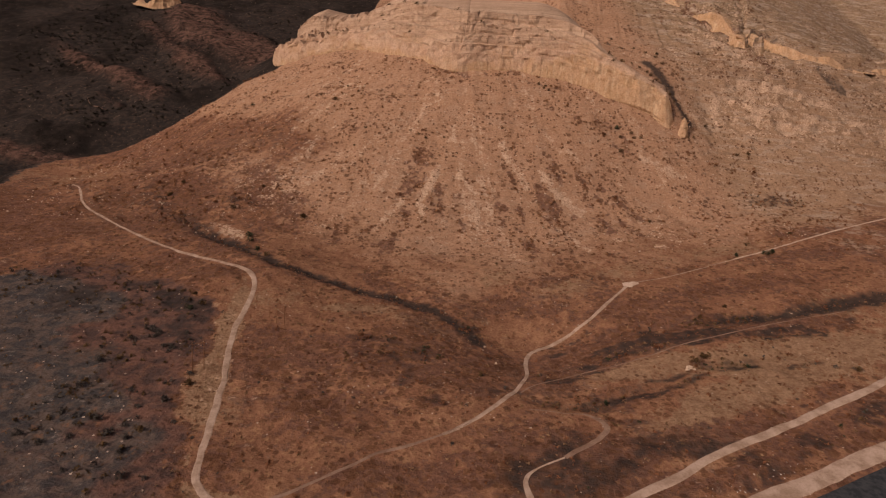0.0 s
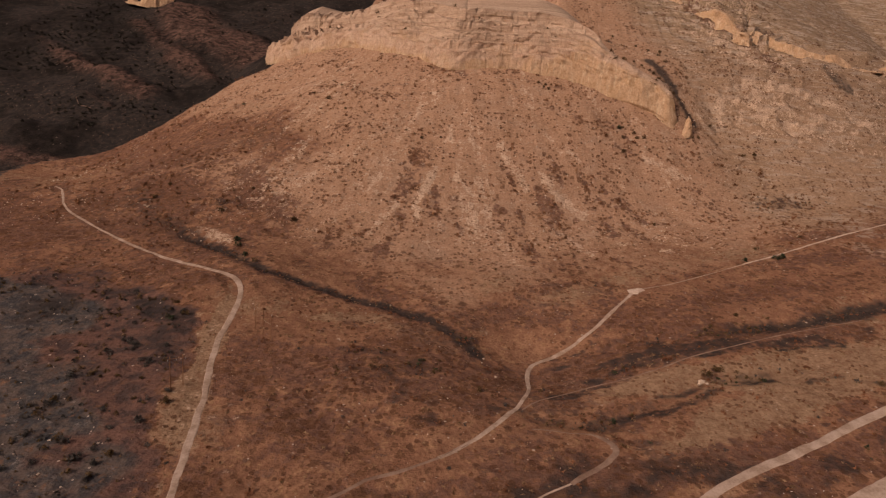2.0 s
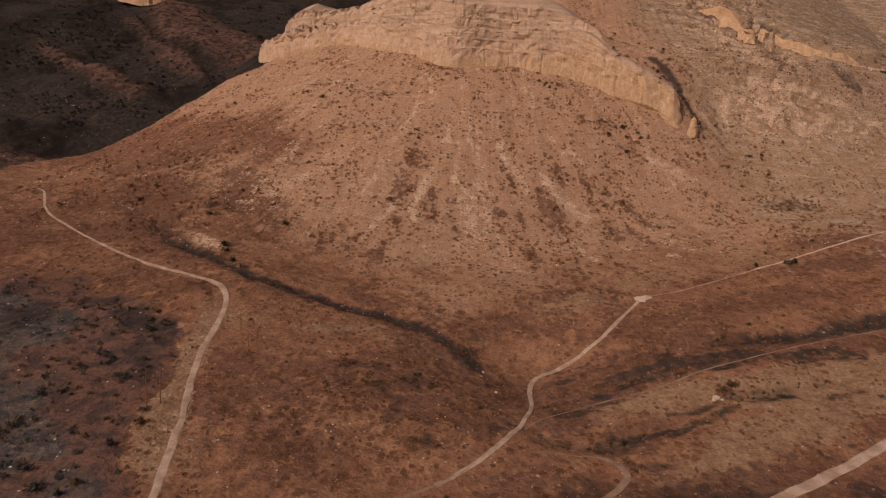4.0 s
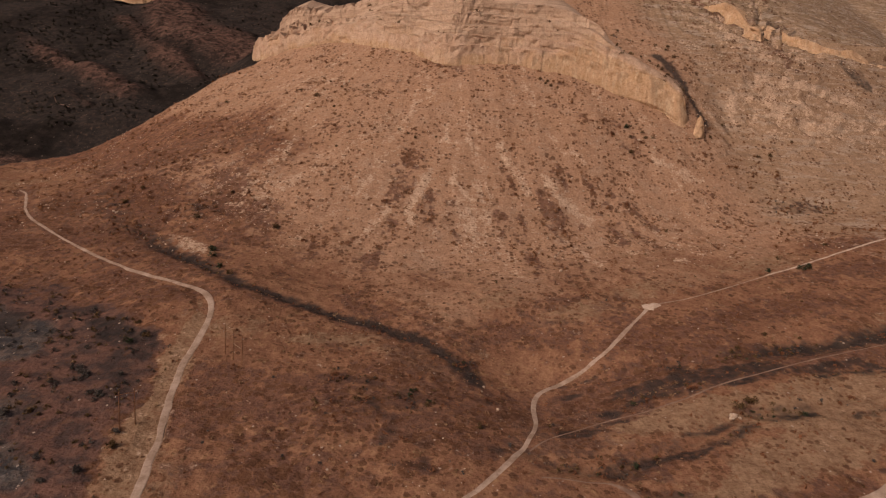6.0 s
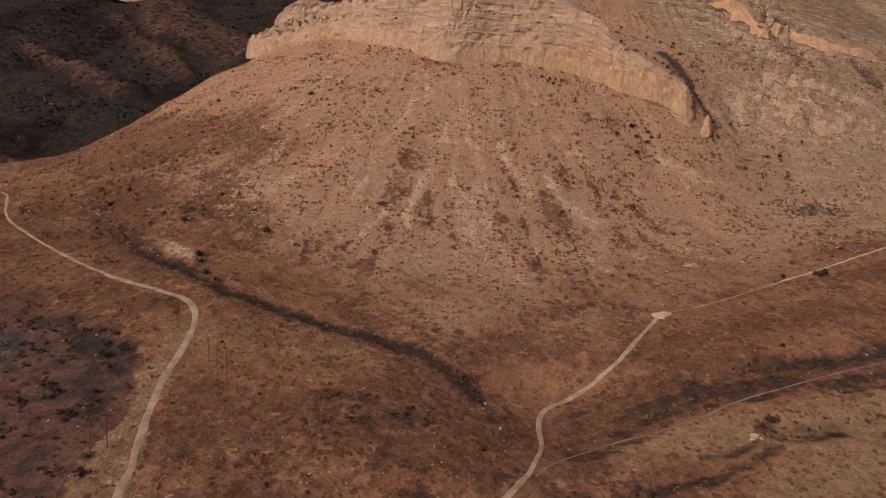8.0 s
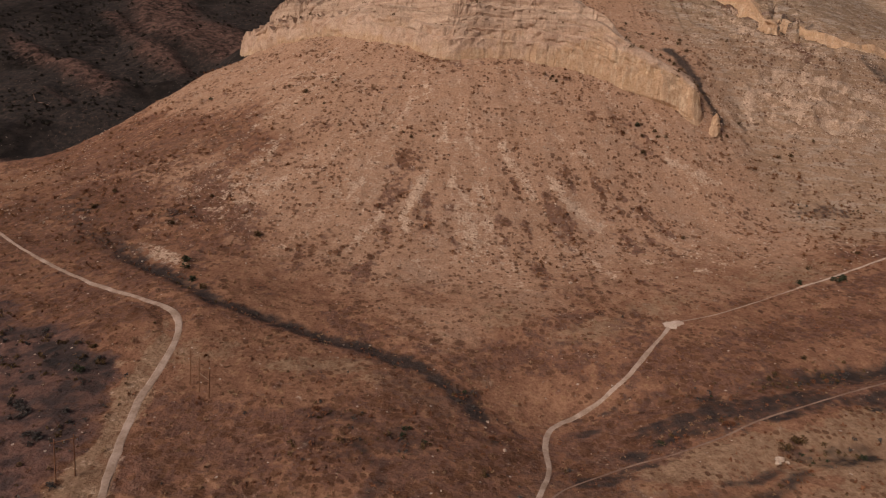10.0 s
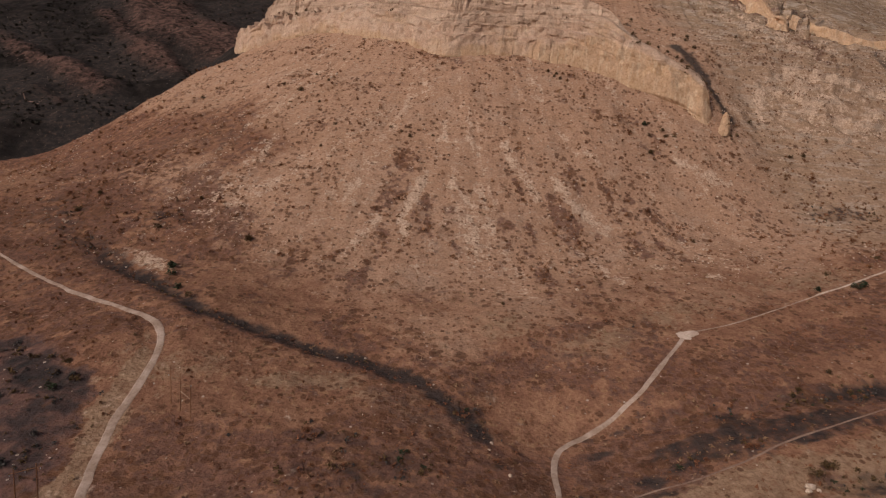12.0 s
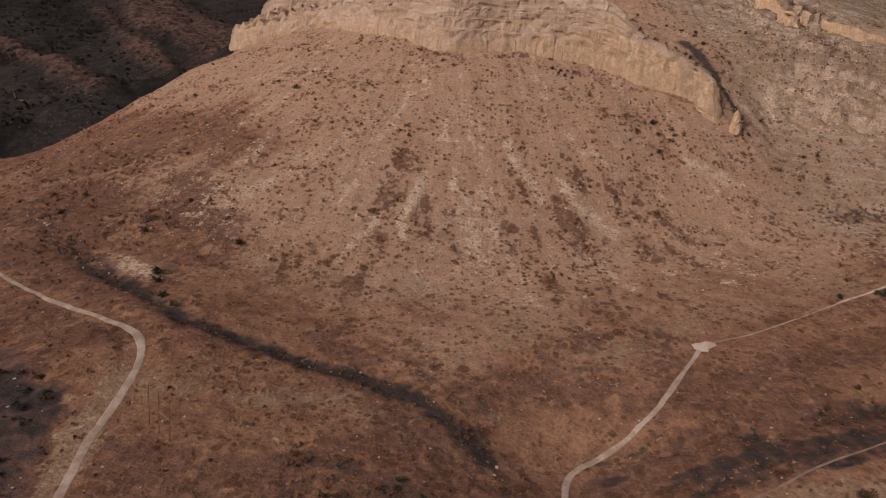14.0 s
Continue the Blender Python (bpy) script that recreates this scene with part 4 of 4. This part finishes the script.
def thicket(x, y):
    w = 2.0 * fbm(x, y, 12, 103, 2)
    g = 0.55 * np.exp(-((near_line(x, y, GULLY)[0] + 0.5 * w) / 3.2) ** 2)
    d, side, share = near_line(x, y, WASH)
    g = np.maximum(g, smooth(0.1, 0.4, share) * np.exp(-((d + w) / 5.0) ** 2))
    d, side, share = near_line(x, y, HEDGE)
    g = np.maximum(g, 0.6 * np.exp(-((d + w) / 4.0) ** 2))
    for line, half in LINES:
        g = np.maximum(g, along(x, y, line, half, 0.5 * w))
    g = np.maximum(g, 0.35 * smooth(-2, 4, np.maximum(inside(x, y, DARK_GROUND), inside(x, y, VERGE_SCRUB))))
    for cx, cy, rx, ry, turn in DARKS:
        g = np.maximum(g, 0.9 * spot(x, y, cx, cy, rx, ry, turn))
    g = np.maximum(g, 1.0 * np.exp(-(near_line(x, y, NOTCH)[0] / 4.5) ** 2) * (0.25 + 0.75 * smooth(-0.1, 0.3, fbm(x, y, 16, 117, 2))))
    return g * smooth(-0.5, 0.5, fbm(x, y, 14, 105, 2) + 0.2)


def on_slope(x, y):
    return smooth(325, 380, y) * smooth(-8, 0, 540 + 0.0011 * (x - 50) ** 2 - y)


def fill_plants():
    # tufts of grass and low twigs over the near ground
    def open_ground(x, y):
        return (1 - 0.9 * in_scrub(x, y)) * smooth(440, 330, y) * (0.35 + 0.65 * smooth(-0.4, 0.5, fbm(x, y, 22, 107, 3)))

    x, y, z = scatter(17000, -230, 260, 95, 440, open_ground, 0.2)
    size = 0.3 + 0.8 * rng.uniform(0, 1, len(x)) ** 3
    half = rng.uniform(0, 1, len(x)) < 0.35 + 0.5 * smooth(-0.2, 0.3, fbm(x, y, 9, 119, 2))
    for pick, material, label, name in ((half, RUST, "low rust-brown dried twigs over the slope", "dry_twigs"), (~half, STRAW, "tufts of dry straw-coloured grass", "dry_grass")):
        v = leaf_cloud(x[pick], y[pick], z[pick], size[pick], size[pick] * 0.8, 9, 0.42)
        stuff(name, v, material, label, "grass" if name == "dry_grass" else "scrub")
    # small dark bushes spotted over the debris slope and the far hill
    def slope_chance(x, y):
        return on_slope(x, y) * (0.07 + 0.5 * smooth(0.0, 0.8, fbm(x, y, 26, 109, 3)) + 0.7 * growth(x, y))

    x, y, z = scatter(26000, -340, 330, 285, 640, slope_chance, 0.5)
    size = 0.5 + 1.7 * rng.uniform(0, 1, len(x)) ** 2.8
    tone = rng.uniform(0, 1, len(x)) + 0.25 * (size > 1.1)
    for pick, material, name, label in ((tone < 0.55, BROWN, "slope_bushes", "small brown bushes spotted over the debris slope"), ((tone >= 0.55) & (tone < 0.85), RUST, "slope_twigs", "rust-brown low bushes over the debris slope"),
                                        (tone >= 0.85, UMBER, "slope_shrubs", "small dark brown bushes over the debris slope")):
        stuff(name, leaf_cloud(x[pick], y[pick], z[pick], size[pick], size[pick] * 0.85, 16, 0.30), material, label, "bushes")
    x, y, z = scatter(4200, 180, 620, 430, 800, lambda x, y: 0.15 + 0.6 * smooth(-0.2, 0.6, fbm(x, y, 40, 113, 3)), 0.5)
    size = 0.5 + 1.1 * rng.uniform(0, 1, len(x)) ** 2.6
    stuff("hill_bushes", leaf_cloud(x, y, z, size, size * 0.9, 14, 0.34), UMBER, "small dark bushes on the far hill", "bushes")
    # dense dark scrub of the hollow and along the gullies
    x, y, z = scatter(3400, -260, -80, 95, 300, lambda x, y: in_scrub(x, y) * (0.12 + 0.7 * smooth(-0.1, 0.5, fbm(x, y, 18, 115, 3))), 1.5)
    size = 0.5 + 1.2 * rng.uniform(0, 1, len(x)) ** 1.8
    grey = rng.uniform(0, 1, len(x)) < 0.45
    for pick, material, label, name in ((grey, GREY, "grey leafless scrub in the dark hollow", "grey_scrub"), (~grey, OLIVE, "dense dark scrub filling the hollow", "dark_scrub")):
        stuff(name, leaf_cloud(x[pick], y[pick], z[pick], size[pick], size[pick] * 0.9, 26, 0.26), material, label, "scrub")
    x, y, z = scatter(40000, -240, 330, 155, 620, thicket, 0.8)
    size = 0.4 + 1.0 * rng.uniform(0, 1, len(x)) ** 1.8
    part_ = rng.uniform(0, 1, len(x))
    for pick, material, label, name in ((part_ < 0.45, OLIVE, "dark bushes lining the gullies", "gully_bushes"), (part_ > 0.72, GREY, "grey twiggy growth in the gullies", "gully_twigs"),
                                        ((part_ >= 0.45) & (part_ <= 0.72), RUST, "rust-brown growth beside the gullies", "gully_scrub")):
        stuff(name, leaf_cloud(x[pick], y[pick], z[pick], size[pick], size[pick] * 0.9, 18, 0.3), material, label, "scrub")
    # far hillside, its leaves coloured dark for the shade there
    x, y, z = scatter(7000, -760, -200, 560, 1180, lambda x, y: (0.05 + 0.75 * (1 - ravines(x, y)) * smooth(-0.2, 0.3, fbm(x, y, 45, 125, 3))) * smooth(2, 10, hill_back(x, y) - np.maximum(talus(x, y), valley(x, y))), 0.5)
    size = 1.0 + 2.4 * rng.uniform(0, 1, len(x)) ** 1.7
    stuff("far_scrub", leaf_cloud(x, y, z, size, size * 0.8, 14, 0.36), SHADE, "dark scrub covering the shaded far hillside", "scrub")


def fill_ledges():
    """Bushes that grow on the steps of the cliff."""
    c, s, inward, zb = cliff_rows()
    spots = []
    for q in (5.0, 7.0, 9.0, 11.0, 12.4):
        p = cliff_at(c, s, inward, zb, q)
        keep = (rng.uniform(0, 1, len(p)) < 0.12) & (fbm(s, 0 * s + 9 * q, 25, 151, 2) > 0.02) & (q > 5.5 + 0 * s) & (p[:, 1] < 640)
        spots.append(p[keep])
    p = np.vstack(spots)
    size = 0.7 + 2.0 * rng.uniform(0, 1, len(p)) ** 2.6
    stuff("ledge_bushes", leaf_cloud(p[:, 0], p[:, 1], p[:, 2] - 0.1, size, size, 24, 0.3), OLIVE, "dark bushes on the ledges of the cliff", "bushes")


fill_plants()
fill_ledges()


def stone_mesh(seed, flat=0.7):
    r = np.random.default_rng(seed)
    bm = bmesh.new()
    bmesh.ops.create_icosphere(bm, subdivisions=1, radius=1.0)
    for v in bm.verts:
        v.co *= r.uniform(0.72, 1.18)
        v.co.z *= flat
    me = bpy.data.meshes.new("stone")
    bm.to_mesh(me)
    bm.free()
    return me


def fill_stones():
    base = stone_mesh(3)
    bv = np.array([v.co[:] for v in base.vertices])
    bf = np.array([p.vertices[:] for p in base.polygons])

    def lay(x, y, z, size, name, label):
        a = rng.uniform(0, 6.3, len(x))
        ca, sa = np.cos(a)[:, None], np.sin(a)[:, None]
        s = size[:, None] * rng.uniform(0.75, 1.3, (len(x), len(bv)))
        v = np.stack([x[:, None] + s * (bv[:, 0] * ca - bv[:, 1] * sa), y[:, None] + s * (bv[:, 0] * sa + bv[:, 1] * ca), z[:, None] + s * (bv[:, 2] + 0.25)], 2)
        f = bf[None] + (np.arange(len(x)) * len(bv))[:, None, None]
        me = mesh_from(name, v.reshape(-1, 3), f.reshape(-1, 3), STONE, False)
        tagged(new(name, me), label, "stones", kind="stuff")

    x, y, z = scatter(8500, -330, 260, 330, 640, lambda x, y: on_slope(x, y) * (0.2 + 0.8 * smooth(0.0, 0.6, fbm(x / 0.5, y / 3.0, 20, 121, 3))), 0.5)
    lay(x, y, z, 0.22 + 0.6 * rng.uniform(0, 1, len(x)) ** 3, "scree_stones", "pale fallen stones over the debris slope")
    x, y, z = scatter(160, -260, -115, 95, 300, lambda x, y: in_scrub(x, y) * smooth(-0.1, 0.5, fbm(x, y, 22, 123, 3)), 1.0)
    lay(x, y, z, 0.2 + 0.35 * rng.uniform(0, 1, len(x)) ** 2, "hollow_stones", "pale stones among the dark scrub")
    x, y, z = scatter(2600, 200, 420, 480, 600, lambda x, y: smooth(0.0, 0.5, fbm(x, y, 22, 43, 3) + 0.2), 0.5)
    lay(x, y, z, 0.3 + 0.7 * rng.uniform(0, 1, len(x)) ** 3, "hill_stones", "weathered pale outcrop stones on the far hill")
    x, y, z = scatter(380, -180, 260, 100, 330, lambda x, y: 0.6 + 0 * x, 0.3)
    lay(x, y, z, 0.12 + 0.3 * rng.uniform(0, 1, len(x)) ** 3, "field_stones", "small pale stones in the dry grass")


fill_stones()


# ---------------------------------------------------------------- single things
def part(name, me, parent, label=""):
    ob = new(name, me)
    ob.parent = parent
    return tagged(ob, label)


def foliage_mesh(seed, material, count=165):
    global rng
    rng = np.random.default_rng(seed)
    one = np.array([1.0])
    v = np.vstack([leaf_cloud(np.array([rng.uniform(-0.5, 0.5)]), np.array([rng.uniform(-0.5, 0.5)]), one * 0.05, one * rng.uniform(0.5, 0.75), one * rng.uniform(0.7, 1.15), count // 3, 0.21)
                   for _ in range(3)])
    return mesh_from("foliage", v, np.arange(len(v)).reshape(-1, 3), material, False)


def stem_mesh(seed):
    r = random.Random(seed)
    bm = bmesh.new()
    for _ in range(5):
        tip = Vector((r.uniform(-0.5, 0.5), r.uniform(-0.5, 0.5), r.uniform(0.5, 0.8)))
        turn = tip.to_track_quat("Z", "Y").to_matrix().to_4x4()
        made = bmesh.ops.create_cone(bm, cap_ends=True, segments=5, radius1=0.05, radius2=0.02, depth=tip.length)
        bmesh.ops.transform(bm, matrix=turn @ Matrix.Translation((0, 0, tip.length / 2 - 0.06)), verts=made["verts"])
    me = bpy.data.meshes.new("stem")
    bm.to_mesh(me)
    bm.free()
    me.materials.append(BARK)
    return me


SHRUB_KINDS = [("dark olive rounded shrub on the dry slope", OLIVE), ("dense green shrub on the dry ground", GREEN), ("rust-brown half-dry shrub in dead grass", RUST),
               ("grey leafless shrub among dry twigs", GREY)]
models = {}


def shrub(kind, x, y, wide, tall, seed, group):
    key = (kind, seed % 4)
    if key not in models:
        label, material = SHRUB_KINDS[kind]
        models[key] = (foliage_mesh(200 + 10 * kind + seed % 4, material), stem_mesh(seed % 4))
    ob = new("shrub")
    ob.empty_display_size = 0.3
    ob.matrix_basis = pose(x, y, float(height(x, y)) - 0.05, 0, 0, (seed * 67) % 360) @ Matrix.Diagonal((wide, wide, tall, 1))
    part("foliage", models[key][0], ob)
    part("stem", models[key][1], ob)
    return tagged(ob, SHRUB_KINDS[kind][0], "shrub", group)


# the bushes that stand out, with their radius
MARKED = [(-117, 506, 3.4, 0), (-109, 524, 1.9, 0), (-98, 487, 1.9, 0), (-133, 520, 1.8, 0), (-80, 460, 1.9, 0), (-41, 457, 1.6, 0), (-27, 448, 2.0, 0), (-12, 450, 1.8, 0), (-33, 452, 1.6, 0), (-145, 392, 2.2, 0),
          (-105, 358, 3.4, 0), (-158, 364, 2.8, 0), (-134, 327, 4.0, 1), (-130, 320, 3.2, 1), (-211, 399, 2.4, 0), (-213, 381, 2.8, 0), (139, 478, 3.4, 1), (151, 476, 3.0, 0), (139, 459, 2.8, 0)]
MARKED += [(154, 472, 2.6, 0), (127, 470, 2.3, 2), (249, 480, 2.4, 0), (259, 481, 2.6, 0), (225, 500, 2.8, 0), (211, 485, 2.4, 0), (205, 482, 2.0, 0), (190, 552, 2.6, 0), (190, 332, 2.6, 1), (205, 350, 2.4, 0), (211, 334, 3.6, 1),
           (216, 336, 3.0, 1), (31, 316, 1.6, 0), (152, 398, 2.2, 0), (146, 328, 1.2, 0), (153, 261, 1.8, 0), (131, 420, 2.6, 2), (118, 207, 2.8, 0), (123, 210, 3.0, 0), (-96, 512, 1.8, 0)]
MARKED += [(242, 367, 2.2, 0), (283, 495, 2.4, 0), (-206, 542, 2.6, 1), (-131, 231, 2.6, 1), (-121, 306, 3.0, 1), (-113, 297, 2.6, 0), (-120, 490, 1.6, 0), (-86, 440, 1.9, 0), (80, 503, 2.4, 0), (75, 505, 2.0, 0)]
MARKED += [(141, 471, 2.2, 0), (150, 468, 2.4, 2), (143, 480, 2.0, 0), (160, 473, 2.2, 0), (134, 477, 1.8, 2), (128, 470, 1.6, 0), (155, 462, 2.0, 2), (148, 458, 1.6, 2),
           (72, 509, 2.6, 0), (78, 507, 2.2, 0), (192, 541, 2.4, 0), (186, 546, 2.6, 0), (178, 552, 2.4, 0), (168, 560, 2.2, 0), (150, 580, 2.4, 0), (232, 560, 2.2, 0),
           (197, 510, 1.8, 0), (194, 515, 2.0, 0), (190, 519, 2.4, 0), (186, 522, 2.6, 0), (183, 525, 2.8, 0), (179, 528, 2.6, 0), (175, 530, 2.4, 0), (169, 533, 2.4, 0), (162, 536, 2.0, 0)]
for i, (x, y, r, kind) in enumerate(MARKED):
    shrub(kind, x, y, r, r * 0.85, i, "shrubs that stand out")


def near_shrubs(count):
    r = random.Random(11)
    placed = 0
    while placed < count:
        x, y = r.uniform(-150, 190), r.uniform(110, 300)
        px, py = np.array([x]), np.array([y])
        if min(near_line(px, py, line)[0][0] - half for line, half in TRACKS) < 1.8:
            continue
        dark = float(in_scrub(px, py)[0])
        wet = float(thicket(px, py)[0])
        if r.random() > 0.12 + 0.14 * dark + 0.9 * wet:
            continue
        kind = r.choice([0, 3, 3, 3]) if dark > 0.5 else r.choice([0, 0, 1, 2]) if wet > 0.3 else r.choice([2, 2, 0, 3])
        size = r.uniform(1.2, 2.8) if dark > 0.5 else r.uniform(0.9, 2.1) if dark + wet > 0.5 else r.uniform(0.5, 1.1)
        shrub(kind, x, y, size, size * r.uniform(0.7, 1.0), 40 + placed, "shrubs of the valley floor")
        placed += 1


near_shrubs(240)

boulder_models = []
for k in range(4):
    boulder_models.append(stone_mesh(50 + k, 0.65 + 0.1 * k))
    boulder_models[-1].materials.append(STONE)


def boulder(x, y, size, k, label):
    ob = new("boulder", boulder_models[k % 4])
    ob.matrix_basis = pose(x, y, float(height(x, y)) + 0.2 * size, 0, 0, 40 * k) @ Matrix.Diagonal((size, size * 0.85, size, 1))
    tagged(ob, label, "boulder", "boulders")


for k, (x, y, size) in enumerate([(114, 203, 1.6), (112.5, 201, 1.2), (116, 201.5, 0.9), (21, 228, 0.7), (20, 224, 0.6), (-165, 336, 0.7), (-172, 333, 0.6), (-158, 330, 0.6), (-180, 340, 0.6),
                                  (-95, 515, 1.6), (-92, 519, 1.3), (-4, 449, 1.0), (148, 470, 1.4), (160, 466, 1.2), (-215, 371, 1.1), (-212, 368, 1.0), (26, 212, 0.9), (70, 335, 1.2)]):
    boulder(x, y, size, k, "pale weathered boulder lying on the dry ground")


WHITE = plain_material("bleached_rubble", (0.50, 0.44, 0.38), (0.66, 0.60, 0.54), 0.3)
rubble_models = []
for k in range(3):
    rubble_models.append(stone_mesh(80 + k, 0.45))
    rubble_models[-1].materials.append(WHITE)
dice = random.Random(5)
for k in range(46):
    q = dice.random()
    x, y = 70 + 62 * q + dice.gauss(0, 3), 112 + 26 * q + dice.gauss(0, 2.5)
    if near_line(np.array([x]), np.array([y]), ROAD_RIGHT)[0][0] < 4 or near_line(np.array([x]), np.array([y]), SHOULDER)[0][0] < 5:
        continue
    size = dice.uniform(0.16, 0.42)
    ob = new("rubble", rubble_models[k % 3])
    ob.matrix_basis = pose(x, y, float(height(x, y)) + 0.1 * size, 0, 0, 77 * k) @ Matrix.Diagonal((size, size * 0.6, size, 1))
    tagged(ob, "bleached piece of rubble in roadside scrub", "rubble", "rubble by the road")


def pinnacle():
    """The free-standing rock at the end of the cliff."""
    v, f = [], []
    rings, segs = 12, 18
    x0, y0 = 200.2, 484.5
    z0 = float(height(x0, y0)) - 4
    for i in range(rings):
        q = i / (rings - 1)
        rad = np.interp(q, [0, 0.3, 0.6, 0.85, 1.0], [5.4, 4.0, 3.0, 2.2, 0.4])
        for j in range(segs):
            a = 2 * math.pi * j / segs
            r = rad * (1 + 0.22 * float(vnoise(np.array(j * 0.7), np.array(i * 0.8), 131)))
            v.append((x0 + r * math.cos(a), y0 + r * 0.8 * math.sin(a), z0 + 17.5 * q))
    for i in range(rings - 1):
        for j in range(segs):
            n = (j + 1) % segs
            f.append((i * segs + j, i * segs + n, (i + 1) * segs + n, (i + 1) * segs + j))
    tagged(new("rock_pinnacle", mesh_from("rock_pinnacle", v, f, ROCK, False)), "free-standing tan rock pillar at the cliff's end", "rock")


pinnacle()

WOOD = plain_material("weathered_pole_wood", (0.17, 0.082, 0.045), (0.25, 0.128, 0.070), 0.4)
PALE_WOOD = plain_material("pale_crossarm_wood", (0.28, 0.185, 0.12), (0.36, 0.25, 0.17), 0.4)
GLASSY = plain_material("grey_insulator", (0.25, 0.24, 0.23), (0.34, 0.33, 0.31), 0.2, 0.4)


def rod(name, p, q, r1, r2, material, segs=10):
    p, q = Vector(p), Vector(q)
    bm = bmesh.new()
    made = bmesh.ops.create_cone(bm, cap_ends=True, segments=segs, radius1=r1, radius2=r2, depth=(q - p).length)
    turn = (q - p).to_track_quat("Z", "Y").to_matrix().to_4x4()
    bmesh.ops.transform(bm, matrix=Matrix.Translation((p + q) / 2) @ turn, verts=made["verts"])
    me = bpy.data.meshes.new(name)
    bm.to_mesh(me)
    bm.free()
    me.materials.append(material)
    return me


def insulator_mesh():
    bm = bmesh.new()
    for k in range(4):
        made = bmesh.ops.create_cone(bm, cap_ends=True, segments=10, radius1=0.13, radius2=0.07, depth=0.14)
        bmesh.ops.translate(bm, verts=made["verts"], vec=(0, 0, -0.15 - 0.16 * k))
    me = bpy.data.meshes.new("insulator")
    bm.to_mesh(me)
    bm.free()
    me.materials.append(GLASSY)
    return me


def power_poles(feet, tall, label):
    cx, cy = sum(p[0] for p in feet) / len(feet), sum(p[1] for p in feet) / len(feet)
    cz = float(height(cx, cy))
    ob = new("power_pole_frame")
    ob.matrix_basis = pose(cx, cy, cz)
    tops = []
    for x, y in feet:
        z = float(height(x, y)) - cz
        part("pole", rod("pole", (x - cx, y - cy, z - 1.2), (x - cx, y - cy, z + tall), 0.21, 0.14, WOOD), ob)
        tops.append(Vector((x - cx, y - cy, z + tall)))
    a, b = tops[0], tops[-1]
    out = (b - a).normalized() * 1.2
    level = min(a.z, b.z) - 0.9
    a, b = Vector((a.x, a.y, level)), Vector((b.x, b.y, level))
    shift = Vector((out.y, -out.x, 0)).normalized() * 0.2
    arm = part("crossarm", rod("crossarm", a - out + shift, b + out + shift, 0.13, 0.13, WOOD, 4), ob)
    for k in (0, 0.5, 1):
        q = (a - out).lerp(b + out, 0.04 + 0.92 * k) + shift
        m = insulator_mesh()
        part("insulator", m, arm).location = q
    if len(tops) > 2:
        p, q = tops[-2] - Vector((0, 0, 6.0)), tops[-1] - Vector((0, 0, 6.4))
        part("brace", rod("brace", p, q, 0.11, 0.11, PALE_WOOD, 6), ob, "pale wooden brace")
    else:
        part("brace", rod("brace", tops[0] - Vector((0, 0, 1.2)), tops[1] - Vector((0, 0, 5.0)), 0.07, 0.07, WOOD, 6), ob)
    tagged(ob, label, "power pole", "power poles")


power_poles([(-88.9, 228.8), (-84.3, 225.6), (-79.8, 223.1)], 13.2, "three brown wooden power poles joined by a crossarm")
power_poles([(-106.6, 179.4), (-102.8, 182.4)], 13.2, "two brown wooden power poles beside the dirt road")
